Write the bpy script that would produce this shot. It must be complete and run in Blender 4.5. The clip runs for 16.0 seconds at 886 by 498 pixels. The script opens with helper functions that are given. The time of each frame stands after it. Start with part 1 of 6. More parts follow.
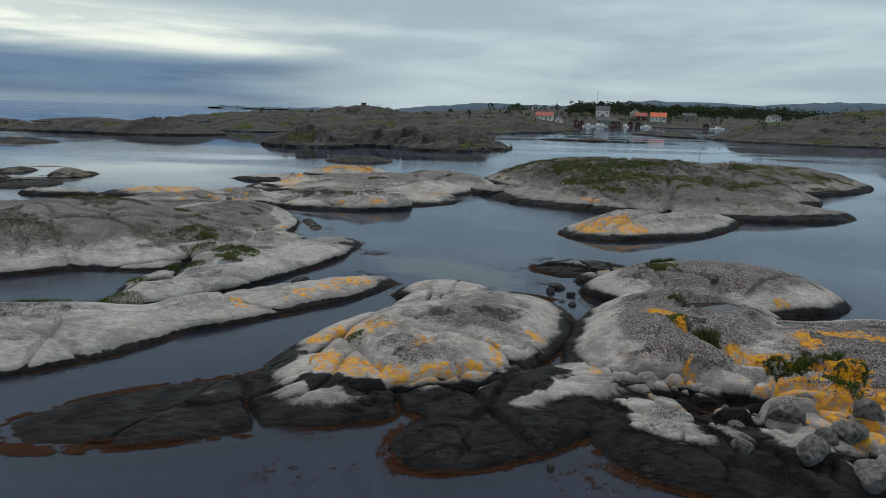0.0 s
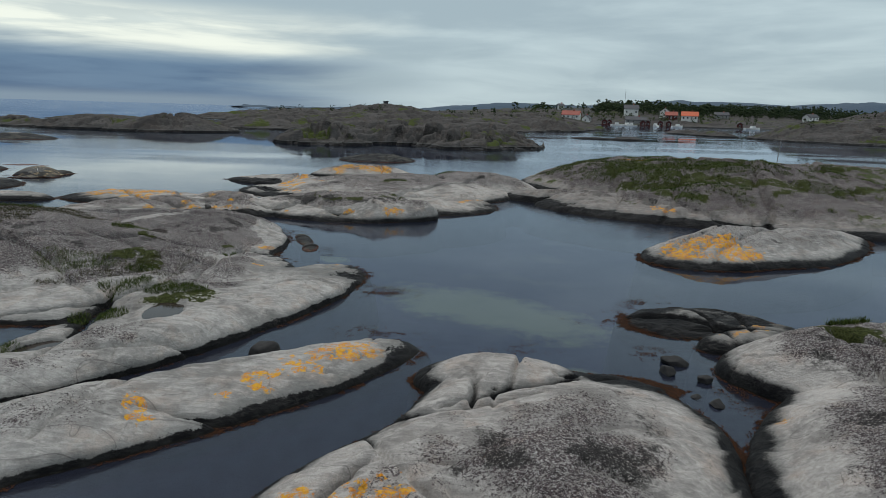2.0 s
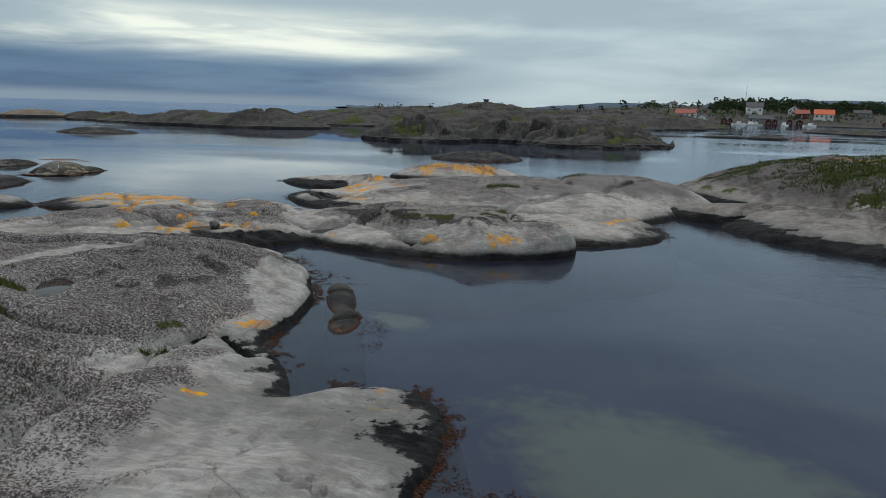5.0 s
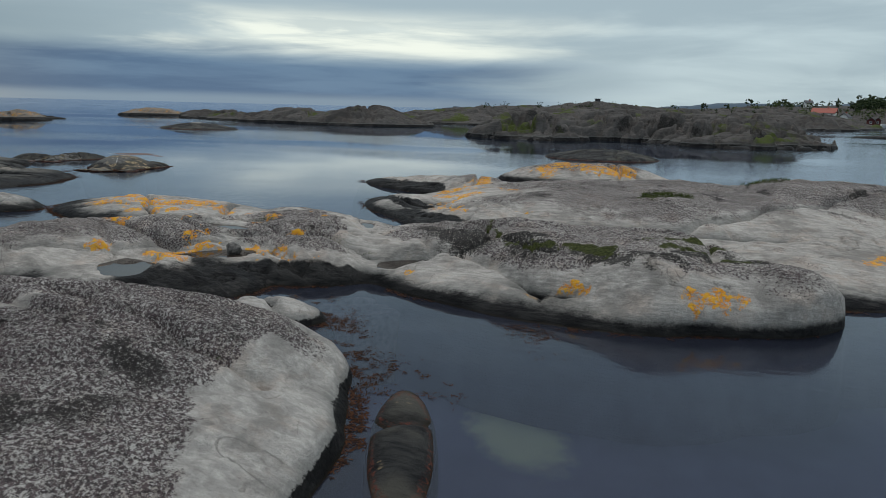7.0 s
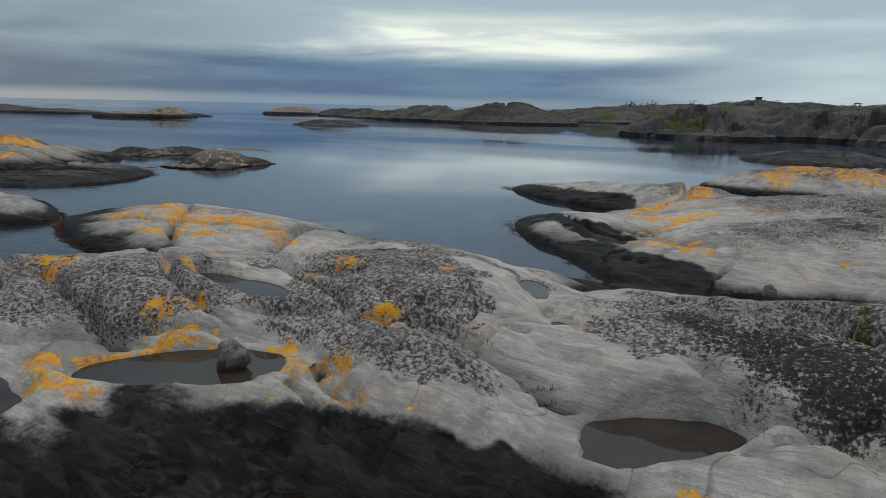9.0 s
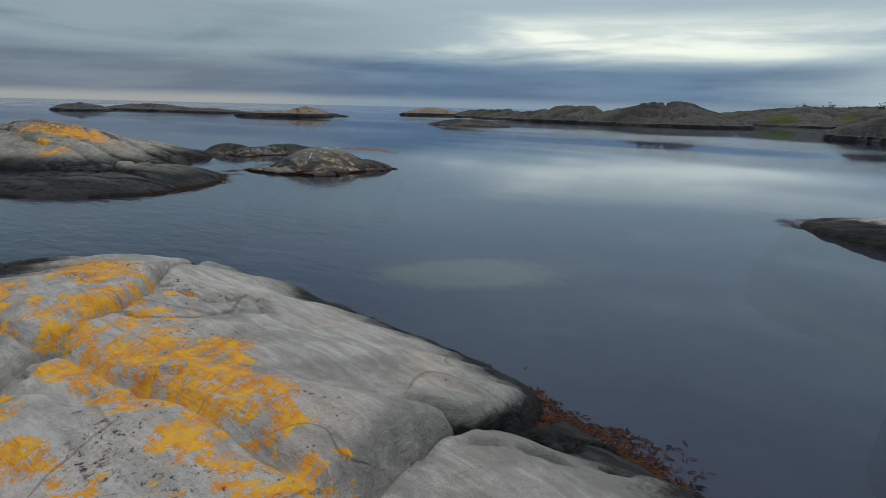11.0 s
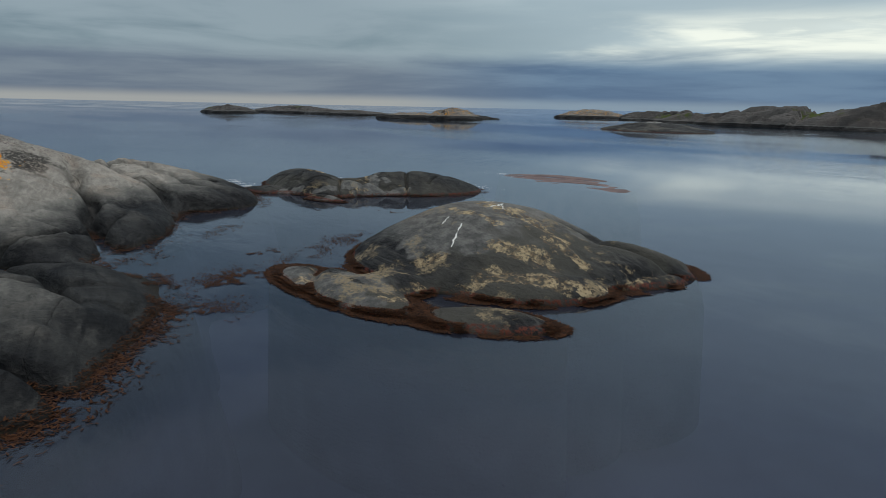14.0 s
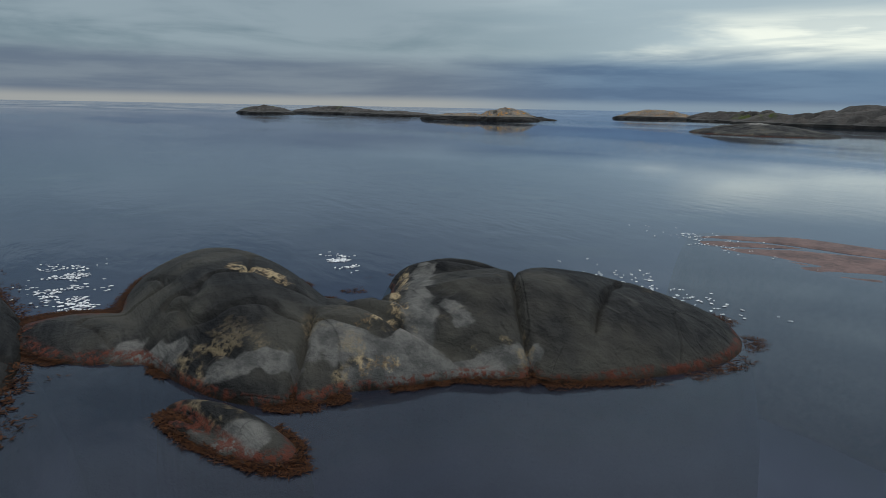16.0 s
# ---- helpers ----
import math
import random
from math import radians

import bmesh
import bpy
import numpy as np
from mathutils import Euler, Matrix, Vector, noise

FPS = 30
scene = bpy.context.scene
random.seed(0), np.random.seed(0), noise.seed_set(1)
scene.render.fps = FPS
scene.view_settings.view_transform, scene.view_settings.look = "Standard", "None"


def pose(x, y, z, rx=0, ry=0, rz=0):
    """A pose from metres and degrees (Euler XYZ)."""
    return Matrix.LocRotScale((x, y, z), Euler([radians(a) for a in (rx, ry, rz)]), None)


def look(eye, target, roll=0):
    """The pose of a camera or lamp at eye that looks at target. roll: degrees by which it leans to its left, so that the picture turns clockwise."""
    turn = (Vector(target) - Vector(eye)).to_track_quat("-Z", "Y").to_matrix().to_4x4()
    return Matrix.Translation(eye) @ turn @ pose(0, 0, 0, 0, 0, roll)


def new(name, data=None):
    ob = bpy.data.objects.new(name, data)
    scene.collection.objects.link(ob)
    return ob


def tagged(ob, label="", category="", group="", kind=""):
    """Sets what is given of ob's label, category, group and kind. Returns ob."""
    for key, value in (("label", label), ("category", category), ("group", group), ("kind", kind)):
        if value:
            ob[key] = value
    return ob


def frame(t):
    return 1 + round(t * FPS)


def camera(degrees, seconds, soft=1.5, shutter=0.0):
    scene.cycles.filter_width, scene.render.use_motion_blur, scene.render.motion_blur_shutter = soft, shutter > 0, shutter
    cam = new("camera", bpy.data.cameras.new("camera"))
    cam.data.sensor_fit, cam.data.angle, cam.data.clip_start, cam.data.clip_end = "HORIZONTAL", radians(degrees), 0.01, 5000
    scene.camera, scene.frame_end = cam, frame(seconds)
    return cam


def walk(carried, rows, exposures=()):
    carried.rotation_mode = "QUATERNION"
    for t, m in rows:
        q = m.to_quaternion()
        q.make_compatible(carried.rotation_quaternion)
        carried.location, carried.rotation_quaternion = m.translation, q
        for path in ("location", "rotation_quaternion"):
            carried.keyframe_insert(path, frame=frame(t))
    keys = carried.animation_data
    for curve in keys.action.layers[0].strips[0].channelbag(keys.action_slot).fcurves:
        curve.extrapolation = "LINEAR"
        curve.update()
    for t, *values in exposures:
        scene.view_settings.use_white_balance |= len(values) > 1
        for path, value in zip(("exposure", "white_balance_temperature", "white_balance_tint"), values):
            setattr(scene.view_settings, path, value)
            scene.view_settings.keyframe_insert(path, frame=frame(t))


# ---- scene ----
cam = camera(70.24, 16.0, soft=0.7)
# seconds, x, y, z, yaw, pitch, roll
PATH = [
    (0.0, 0.000, 0.000, 6.500, -0.000, -12.333, -1.540),
    (0.5, -0.127, 2.265, 6.306, 0.501, -12.332, -1.545),
    (1.0, -0.272, 4.519, 6.119, 0.999, -12.347, -1.564),
    (1.5, -0.449, 6.777, 5.933, 1.498, -12.378, -1.589),
    (2.0, -0.644, 9.031, 5.736, 2.003, -12.402, -1.617),
    (2.5, -0.870, 11.289, 5.536, 2.807, -12.430, -1.637),
    (3.0, -1.152, 13.543, 5.337, 4.066, -12.478, -1.631),
    (3.5, -1.449, 15.762, 5.141, 5.605, -12.525, -1.612),
    (4.0, -1.804, 17.971, 4.942, 7.242, -12.547, -1.570),
    (4.5, -2.162, 20.125, 4.724, 8.971, -12.561, -1.519),
    (5.0, -2.553, 22.230, 4.494, 10.828, -12.573, -1.464),
    (5.5, -3.007, 24.291, 4.260, 12.847, -12.585, -1.412),
    (6.0, -3.554, 26.315, 4.028, 15.064, -12.602, -1.368),
    (6.5, -4.224, 28.305, 3.808, 17.512, -12.627, -1.337),
    (7.0, -5.048, 30.268, 3.604, 20.228, -12.666, -1.326),
    (7.5, -5.996, 32.221, 3.407, 22.971, -12.704, -1.302),
    (8.0, -7.051, 34.122, 3.195, 25.847, -12.736, -1.248),
    (8.5, -8.181, 35.959, 2.993, 28.776, -12.767, -1.179),
    (9.0, -9.417, 37.764, 2.776, 32.219, -12.786, -1.143),
    (9.5, -10.832, 39.523, 2.567, 35.687, -12.789, -1.147),
    (10.0, -12.311, 41.183, 2.328, 39.060, -12.755, -1.167),
    (10.5, -13.936, 42.772, 2.169, 41.842, -12.720, -1.209),
    (11.0, -15.684, 44.295, 2.070, 44.227, -12.687, -1.259),
    (11.5, -17.530, 45.756, 2.011, 46.409, -12.662, -1.303),
    (12.0, -19.451, 47.158, 1.970, 48.582, -12.648, -1.329),
    (12.5, -21.423, 48.505, 1.928, 50.940, -12.650, -1.321),
    (13.0, -23.422, 49.803, 1.865, 53.678, -12.670, -1.267),
    (13.5, -25.430, 51.056, 1.831, 55.538, -12.687, -1.196),
    (14.0, -27.459, 52.214, 1.796, 57.092, -12.708, -1.137),
    (14.5, -29.569, 53.328, 1.745, 58.517, -12.709, -1.099),
    (15.0, -31.661, 54.403, 1.675, 60.007, -12.691, -1.053),
    (15.5, -33.754, 55.421, 1.637, 60.870, -12.675, -1.025),
    (16.0, -35.792, 56.398, 1.599, 61.010, -12.666, -1.026),
]
walk(cam, [(t, pose(x, y, z, 90 + pitch, roll, yaw)) for t, x, y, z, yaw, pitch, roll in PATH])

TAU = math.tau


def mat(name):
    m = bpy.data.materials.new(name)
    m.use_nodes = True
    m.node_tree.nodes.clear()
    return m


class Nodes:
    """A small writer for node trees."""

    def __init__(self, tree):
        self.t = tree

    def n(self, kind, **props):
        node = self.t.nodes.new(kind)
        for key, value in props.items():
            if key == "operation":
                node.operation = value
            elif key == "data_type":
                node.data_type = value
            elif key == "blend_type":
                node.blend_type = value
            elif key == "interpolation_type":
                node.interpolation_type = value
            elif key == "feature":
                node.feature = value
            elif key == "noise_dimensions":
                node.noise_dimensions = value
            elif key == "sky_type":
                node.sky_type = value
        return node

    def put(self, socket, value):
        if hasattr(value, "is_linked"):
            self.t.links.new(value, socket)
        else:
            socket.default_value = value

    def math(self, op, a, b=0.0, c=0.0, clamp=False):
        node = self.n("ShaderNodeMath", operation=op)
        node.use_clamp = clamp
        for s, v in zip(node.inputs, (a, b, c)):
            self.put(s, v)
        return node.outputs[0]

    def add(self, a, b):
        return self.math("ADD", a, b)

    def mul(self, a, b):
        return self.math("MULTIPLY", a, b)

    def step(self, x, lo, hi, out0=0.0, out1=1.0):
        node = self.n("ShaderNodeMapRange", interpolation_type="SMOOTHSTEP")
        for key, v in zip(("Value", "From Min", "From Max", "To Min", "To Max"), (x, lo, hi, out0, out1)):
            self.put(node.inputs[key], v)
        return node.outputs[0]

    def mix(self, f, a, b, blend="MIX"):
        node = self.n("ShaderNodeMix", data_type="RGBA", blend_type=blend)
        self.put(node.inputs[0], f)
        for s, v in ((node.inputs[6], a), (node.inputs[7], b)):
            self.put(s, v if hasattr(v, "is_linked") else (*v, 1.0))
        return node.outputs[2]

    def noise(self, vec, scale, detail=3.0, rough=0.55, distortion=0.0):
        node = self.n("ShaderNodeTexNoise")
        self.put(node.inputs["Vector"], vec)
        node.inputs["Scale"].default_value = scale
        node.inputs["Detail"].default_value = detail
        node.inputs["Roughness"].default_value = rough
        node.inputs["Distortion"].default_value = distortion
        return node.outputs["Fac"]

    def voronoi(self, vec, scale, feature="F1", rand=1.0):
        node = self.n("ShaderNodeTexVoronoi", feature=feature)
        self.put(node.inputs["Vector"], vec)
        node.inputs["Scale"].default_value = scale
        node.inputs["Randomness"].default_value = rand
        return node.outputs["Distance"]

    def scaled(self, vec, s, rot=(0, 0, 0), shift=(0, 0, 0)):
        node = self.n("ShaderNodeMapping")
        self.put(node.inputs["Vector"], vec)
        node.inputs["Scale"].default_value = s
        node.inputs["Rotation"].default_value = rot
        node.inputs["Location"].default_value = shift
        return node.outputs[0]

    def bump(self, height, strength, distance, normal=None):
        node = self.n("ShaderNodeBump")
        node.inputs["Strength"].default_value = strength
        node.inputs["Distance"].default_value = distance
        self.put(node.inputs["Height"], height)
        if normal is not None:
            self.put(node.inputs["Normal"], normal)
        return node.outputs[0]


# ---- sky and light ----
SUN_AZ, SUN_EL = 24.0, 68.0     # degrees to the left of +y, degrees up
world = bpy.data.worlds.new("sky")
scene.world = world
world.use_nodes = True
W = Nodes(world.node_tree)
world.node_tree.nodes.clear()
geo = W.n("ShaderNodeTexCoord")
sep = W.n("ShaderNodeSeparateXYZ")
W.put(sep.inputs[0], geo.outputs["Generated"])
dx, dy, dz = sep.outputs
up = W.math("MAXIMUM", dz, 0.0)
az = W.mul(W.math("ARCTAN2", W.mul(dx, -1.0), dy), 57.2958)     # degrees to the left of +y
el = W.mul(W.math("ARCSINE", dz), 57.2958)
# soft level bands of cloud
bands = W.noise(W.scaled(geo.outputs["Generated"], (1.1, 1.1, 8.5), (0, 0, radians(-20)), (1.7, 0.6, 0.35)), 1.0, 3.0, 0.5, 0.25)
puffs = W.noise(W.scaled(geo.outputs["Generated"], (2.6, 2.6, 17.0), (0, 0, radians(-14)), (4.2, 3.3, 0)), 1.4, 5.0, 0.55, 0.35)
wisps = W.noise(W.scaled(geo.outputs["Generated"], (3.0, 3.0, 30.0), (0, 0, radians(10)), (1.2, 7.3, 2.0)), 1.3, 5.0, 0.55, 0.3)
cloud = W.step(W.add(W.mul(bands, 0.55), W.mul(puffs, 0.45)), 0.40, 0.60)
A = W.add(az, W.mul(W.add(puffs, -0.5), 26.0))
E = W.add(W.add(el, W.mul(W.add(bands, -0.5), 1.2)), W.mul(W.add(wisps, -0.5), 1.6))
# the deck: pale inland and before the hidden sun, slate over the open sea
out_to_sea = W.step(A, 36.0, 70.0)
deck_dark = W.mix(out_to_sea, (0.365, 0.465, 0.515), (0.115, 0.180, 0.225))
deck_pale = W.mix(out_to_sea, (0.52, 0.635, 0.670), (0.270, 0.345, 0.390))
skycol = W.mix(cloud, deck_dark, deck_pale)
# a brighter tear low before the sun, in long level strips
tear = W.mul(W.mul(W.step(E, 3.7, 5.0), W.step(E, 6.0, 8.2, 1.0, 0.0)), W.mul(W.step(A, 2.0, 22.0), W.step(A, 38.0, 46.0, 1.0, 0.0)))
skycol = W.mix(W.mul(tear, W.step(wisps, 0.38, 0.56, 0.45, 0.95)), skycol, (0.92, 0.97, 0.86))
# the low blue bank of rain cloud, greyer farther out
bank_at = W.mul(W.step(A, 2.0, 22.0), W.step(E, 3.0, 5.0, 1.0, 0.0))
bank_col = W.mix(W.step(az, 44.0, 66.0), W.mix(W.step(wisps, 0.35, 0.65), (0.052, 0.115, 0.225), (0.100, 0.185, 0.305)), W.mix(W.step(wisps, 0.35, 0.65), (0.110, 0.150, 0.215), (0.170, 0.215, 0.270)))
skycol = W.mix(W.mul(bank_at, 0.92), skycol, bank_col)
# a pale gap right on the horizon out at sea
gap = W.mul(W.step(el, 0.25, 1.15, 1.0, 0.0), W.step(az, 8.0, 24.0))
skycol = W.mix(W.mul(gap, 0.75), skycol, W.mix(W.step(az, 48.0, 64.0), (0.25, 0.33, 0.40), (0.40, 0.41, 0.39)))
# thicker, neutral grey-white cloud overhead
skycol = W.mix(W.step(up, 0.34, 0.72), skycol, W.mix(cloud, (0.66, 0.72, 0.77), (0.82, 0.88, 0.94)))
nishita = W.n("ShaderNodeTexSky", sky_type="NISHITA")
nishita.sun_disc = False
nishita.sun_elevation = radians(SUN_EL)
nishita.sun_rotation = radians(-SUN_AZ)
clear = W.n("ShaderNodeBackground")
W.put(clear.inputs["Color"], nishita.outputs[0])
clear.inputs["Strength"].default_value = 0.005
overcast = W.n("ShaderNodeBackground")
W.put(overcast.inputs["Color"], skycol)
overcast.inputs["Strength"].default_value = 0.97
both = W.n("ShaderNodeAddShader")
W.put(both.inputs[0], clear.outputs[0])
W.put(both.inputs[1], overcast.outputs[0])
W.put(W.n("ShaderNodeOutputWorld").inputs[0], both.outputs[0])

sun = new("sun", bpy.data.lights.new("sun", "SUN"))
sun.data.energy, sun.data.angle, sun.data.color = 1.0, radians(18), (1.0, 0.96, 0.90)
sx, sy = -math.sin(radians(SUN_AZ)), math.cos(radians(SUN_AZ))
sun.matrix_world = look((sx * 50, sy * 50, 50 * math.tan(radians(SUN_EL))), (0, 0, 0))


# ---- materials ----
def rock_material(name, dark_at=0.24, lichen=1.0, orange=1.0, moss=0.0, washed=0.0, soak=1.0, zone=1.0, cover_at=0.30, coarse=1.0, soften=0.0, tone=(0.400, 0.385, 0.362)):
    """Ice-worn gneiss: a black wet zone by the water, bare pale rock above it, then grey, black and orange lichen."""
    m = mat(name)
    N = Nodes(m.node_tree)
    pos = N.n("ShaderNodeNewGeometry").outputs["Position"]
    z = N.n("ShaderNodeSeparateXYZ")
    N.put(z.inputs[0], pos)
    pos = N.scaled(pos, (coarse, coarse, coarse))
    z = N.mul(z.outputs[2], 1.0 / zone)
    broad = N.noise(pos, 0.35, 3.0)
    mid = N.noise(pos, 1.6, 4.0, 0.6)
    small = N.noise(pos, 7.0, 4.0, 0.65)
    fine = N.noise(pos, 26.0, 5.0, 0.72)
    grain = N.noise(pos, 150.0, 2.0, 0.7)
    foliation = N.noise(N.scaled(pos, (1.2, 9.0, 14.0), (0.2, 0.1, radians(35))), 1.3, 4.0, 0.6, 0.6)
    spread = {}
    for kind in ("orange", "green", "black", "dark", "pale", "tan", "wet"):
        layer = N.n("ShaderNodeAttribute")
        layer.attribute_name = kind
        spread[kind] = layer.outputs["Fac"]
    zz = N.add(N.add(z, N.mul(N.add(broad, -0.5), 0.22)), N.mul(N.add(mid, -0.5), 0.16))
    # bare rock
    col = N.mix(N.step(foliation, 0.35, 0.68), tuple(c * 0.78 for c in tone), tuple(c * 1.18 for c in tone))
    col = N.mix(N.mul(N.step(mid, 0.48, 0.70), 0.45), col, tuple(c * k for c, k in zip(tone, (1.12, 0.92, 0.80))))
    col = N.mix(N.mul(N.step(grain, 0.45, 0.62), 0.45), col, tuple(c * 0.42 for c in tone))
    # weather stains at two scales
    stain = N.add(N.mul(N.noise(N.scaled(pos, (1, 1, 1), (0, 0, 0), (17, 5, 2)), 0.45, 5.0, 0.65), 0.6), N.mul(N.noise(N.scaled(pos, (1, 1, 1), (0, 0, 0), (2, 15, 7)), 2.6, 5.0, 0.68), 0.4))
    col = N.mix(N.mul(N.step(stain, 0.47, 0.60), 0.62), col, tuple(c * 0.36 for c in tone))
    col = N.mix(N.mul(N.step(stain, 0.47, 0.38), 0.40), col, tuple(min(0.6, c * 1.35) for c in tone))
    # dark hairline joints
    web1 = N.noise(N.scaled(pos, (0.40, 1.0, 0.7), (0, 0, radians(32)), (3, 1, 0)), 0.8, 1.0, 0.4, 0.0)
    web2 = N.noise(N.scaled(pos, (1.5, 0.7, 1.0), (0, 0, radians(-20)), (8, 2, 0)), 1.1, 1.0, 0.4, 0.0)
    jag = N.mul(N.add(fine, -0.5), 0.010)
    crack = N.math("MAXIMUM", N.mul(N.step(N.math("ABSOLUTE", N.add(N.add(web1, -0.5), jag)), 0.001, 0.0045, 1.0, 0.0), N.step(broad, 0.46, 0.54)),
                   N.mul(N.step(N.math("ABSOLUTE", N.add(N.add(web2, -0.5), jag)), 0.001, 0.0045, 1.0, 0.0), N.step(mid, 0.50, 0.56)))
    # crustose lichen, in patches made of many small rosettes
    favour = N.add(N.mul(spread["dark"], 0.35), N.mul(spread["pale"], -0.75))
    cover = N.step(N.add(N.add(N.add(zz, favour), N.mul(N.add(broad, -0.5), 0.9)), N.mul(N.add(mid, -0.5), 0.5)), cover_at, cover_at + 0.36)
    rosette = N.noise(N.scaled(pos, (1, 1, 1), (0, 0, 0), (7, 3, 1)), 21.0, 6.0, 0.82)
    thr = N.math("SUBTRACT", 0.62, N.mul(cover, 0.15 * lichen))
    lich = N.mul(N.step(N.math("SUBTRACT", rosette, thr), -0.004, 0.008), N.step(cover, 0.02, 0.2))
    lcol = N.mix(N.step(fine, 0.40, 0.60), (0.014, 0.010, 0.012), (0.078, 0.056, 0.061))
    col = N.mix(N.mul(lich, 0.92), col, lcol)
    dust = N.step(N.noise(N.scaled(pos, (1, 1, 1), (0, 0, 0), (1, 8, 6)), 48.0, 3.0, 0.7), 0.54, 0.62)
    col = N.mix(N.mul(N.mul(dust, N.add(N.mul(cover, 0.6), 0.4)), 0.6 * min(lichen, 1.0)), col, (0.085, 0.075, 0.075))
    white = N.mul(N.step(N.noise(N.scaled(pos, (1, 1, 1), (0, 0, 0), (9, 4, 2)), 31.0, 5.0, 0.70), 0.56, 0.60), cover)
    col = N.mix(N.mul(white, 0.70 * min(lichen, 1.0)), col, (0.48, 0.465, 0.45))
    # deep black lichen and moss cushions
    blk = N.mul(N.step(N.noise(N.scaled(pos, (1, 1, 1), (0, 0, 0), (31, 7, 5)), 0.8, 5.0, 0.68), 0.585, 0.64), N.step(zz, 0.55, 0.8))
    blk = N.math("MAXIMUM", N.mul(blk, N.step(fine, 0.36, 0.52)), N.step(N.add(N.mul(spread["black"], 0.30), N.mul(rosette, 0.9)), 0.66, 0.70))
    col = N.mix(N.mul(blk, 0.9), col, (0.022, 0.021, 0.020))
    if moss:
        patch = N.noise(N.scaled(pos, (1, 1, 1), (0, 0, 0), (3, 17, 5)), 0.32, 6.0, 0.66)
        mk = N.mul(N.step(patch, 0.60 - 0.10 * moss, 0.66 - 0.10 * moss), N.step(zz, 0.45, 0.7))
        mk = N.mul(mk, N.step(small, 0.30, 0.46))
        col = N.mix(mk, col, N.mix(fine, (0.028, 0.045, 0.010), (0.085, 0.095, 0.030)))
    turf = N.step(N.add(N.add(N.mul(spread["green"], 0.30), N.mul(mid, 0.55)), N.mul(small, 0.55)), 0.74, 0.82)
    col = N.mix(turf, col, N.mix(N.step(fine, 0.35, 0.65), (0.016, 0.020, 0.006), (0.070, 0.080, 0.026)))
    # orange sunburst lichen above the wet zone
    band = N.step(N.add(zz, N.mul(spread["wet"], -0.3)), dark_at - 0.02, dark_at + 0.08)
    where = N.noise(N.scaled(pos, (1, 1, 1), (0, 0, 0), (13, 21, 3)), 0.75, 3.0, 0.55)
    flake = N.noise(N.scaled(pos, (1, 1, 1), (0, 0, 0), (5, 11, 1)), 4.2, 6.0, 0.70)
    amount = N.add(N.add(N.mul(where, 0.30), N.mul(flake, 0.85)), N.mul(spread["orange"], 0.25))
    om = N.mul(N.step(amount, 0.805 - 0.05 * orange, 0.835 - 0.05 * orange), band)
    om = N.mul(om, N.step(N.add(N.mul(fine, 0.6), N.mul(small, 0.4)), 0.44, 0.49))
    ocol = N.mix(N.step(small, 0.38, 0.64), (0.60, 0.20, 0.006), (0.68, 0.36, 0.018))
    if orange > 0:
        col = N.mix(N.mul(om, 0.92), col, ocol)
    # the wet zone
    splash = N.add(N.add(zz, N.mul(spread["wet"], -0.25)), N.mul(N.add(N.add(small, fine), -1.0), 0.09 + 0.3 * soften))
    wet = N.step(splash, dark_at - 0.012 - soften, dark_at + 0.014 + soften, 1.0, 0.0)
    wcol = N.mix(N.step(N.add(N.mul(foliation, 0.5), N.mul(mid, 0.5)), 0.38, 0.64), (0.004 * soak, 0.0042 * soak, 0.005 * soak), (0.020 * soak, 0.020 * soak, 0.0195 * soak))
    wcol = N.mix(N.mul(N.step(N.add(N.mul(stain, 0.6), N.mul(foliation, 0.4)), 0.54, 0.64), 0.5), wcol, (0.048 * soak, 0.046 * soak, 0.042 * soak))
    col = N.mix(N.mul(N.step(zz, dark_at, dark_at + 0.16, 1.0, 0.0), 0.55), col, (0.12, 0.125, 0.12))
    col = N.mix(wet, col, wcol)
    if washed:
        bare = N.step(N.noise(N.scaled(pos, (1, 1, 1), (0, 0, 0), (4, 2, 9)), 0.55, 4.0, 0.6), 0.47, 0.60)
        col = N.mix(N.mul(bare, 0.8), col, N.mix(grain, (0.030, 0.030, 0.028), (0.105, 0.098, 0.080)))
        col = N.mix(N.mul(N.step(N.add(N.mul(spread["pale"], 0.6), N.mul(mid, 0.5)), 0.50, 0.72), 0.85), col, N.mix(N.step(small, 0.35, 0.65), (0.075, 0.075, 0.072), (0.165, 0.160, 0.150)))
        # barnacles and red weed just above the water
        bar = N.mul(N.step(N.add(N.mul(N.noise(N.scaled(pos, (1, 1, 1), (0, 0, 0), (2, 8, 4)), 1.1, 5.0, 0.68), 0.8), N.mul(small, 0.2)), 0.575 if washed <= 1 else 0.525, 0.63 if washed <= 1 else 0.58), N.step(z, 0.02, 0.05))
        bar = N.mul(N.mul(bar, N.step(z, 0.14, 0.30, 1.0, 0.25 if washed <= 1 else 0.7)), N.step(fine, 0.38, 0.55))
        col = N.mix(N.mul(bar, 0.7 * washed), col, N.mix(grain, (0.11, 0.085, 0.05), (0.40, 0.31, 0.19)))
        crust = N.mul(N.step(N.add(N.add(N.mul(spread["tan"], 0.40), N.mul(mid, 0.4)), N.mul(rosette, 0.5)), 0.75, 0.83), N.step(N.add(N.mul(fine, 0.6), N.mul(small, 0.4)), 0.44, 0.54))
        col = N.mix(N.mul(crust, 0.85), col, N.mix(N.step(small, 0.40, 0.62), (0.14, 0.095, 0.055), (0.44, 0.34, 0.20)))
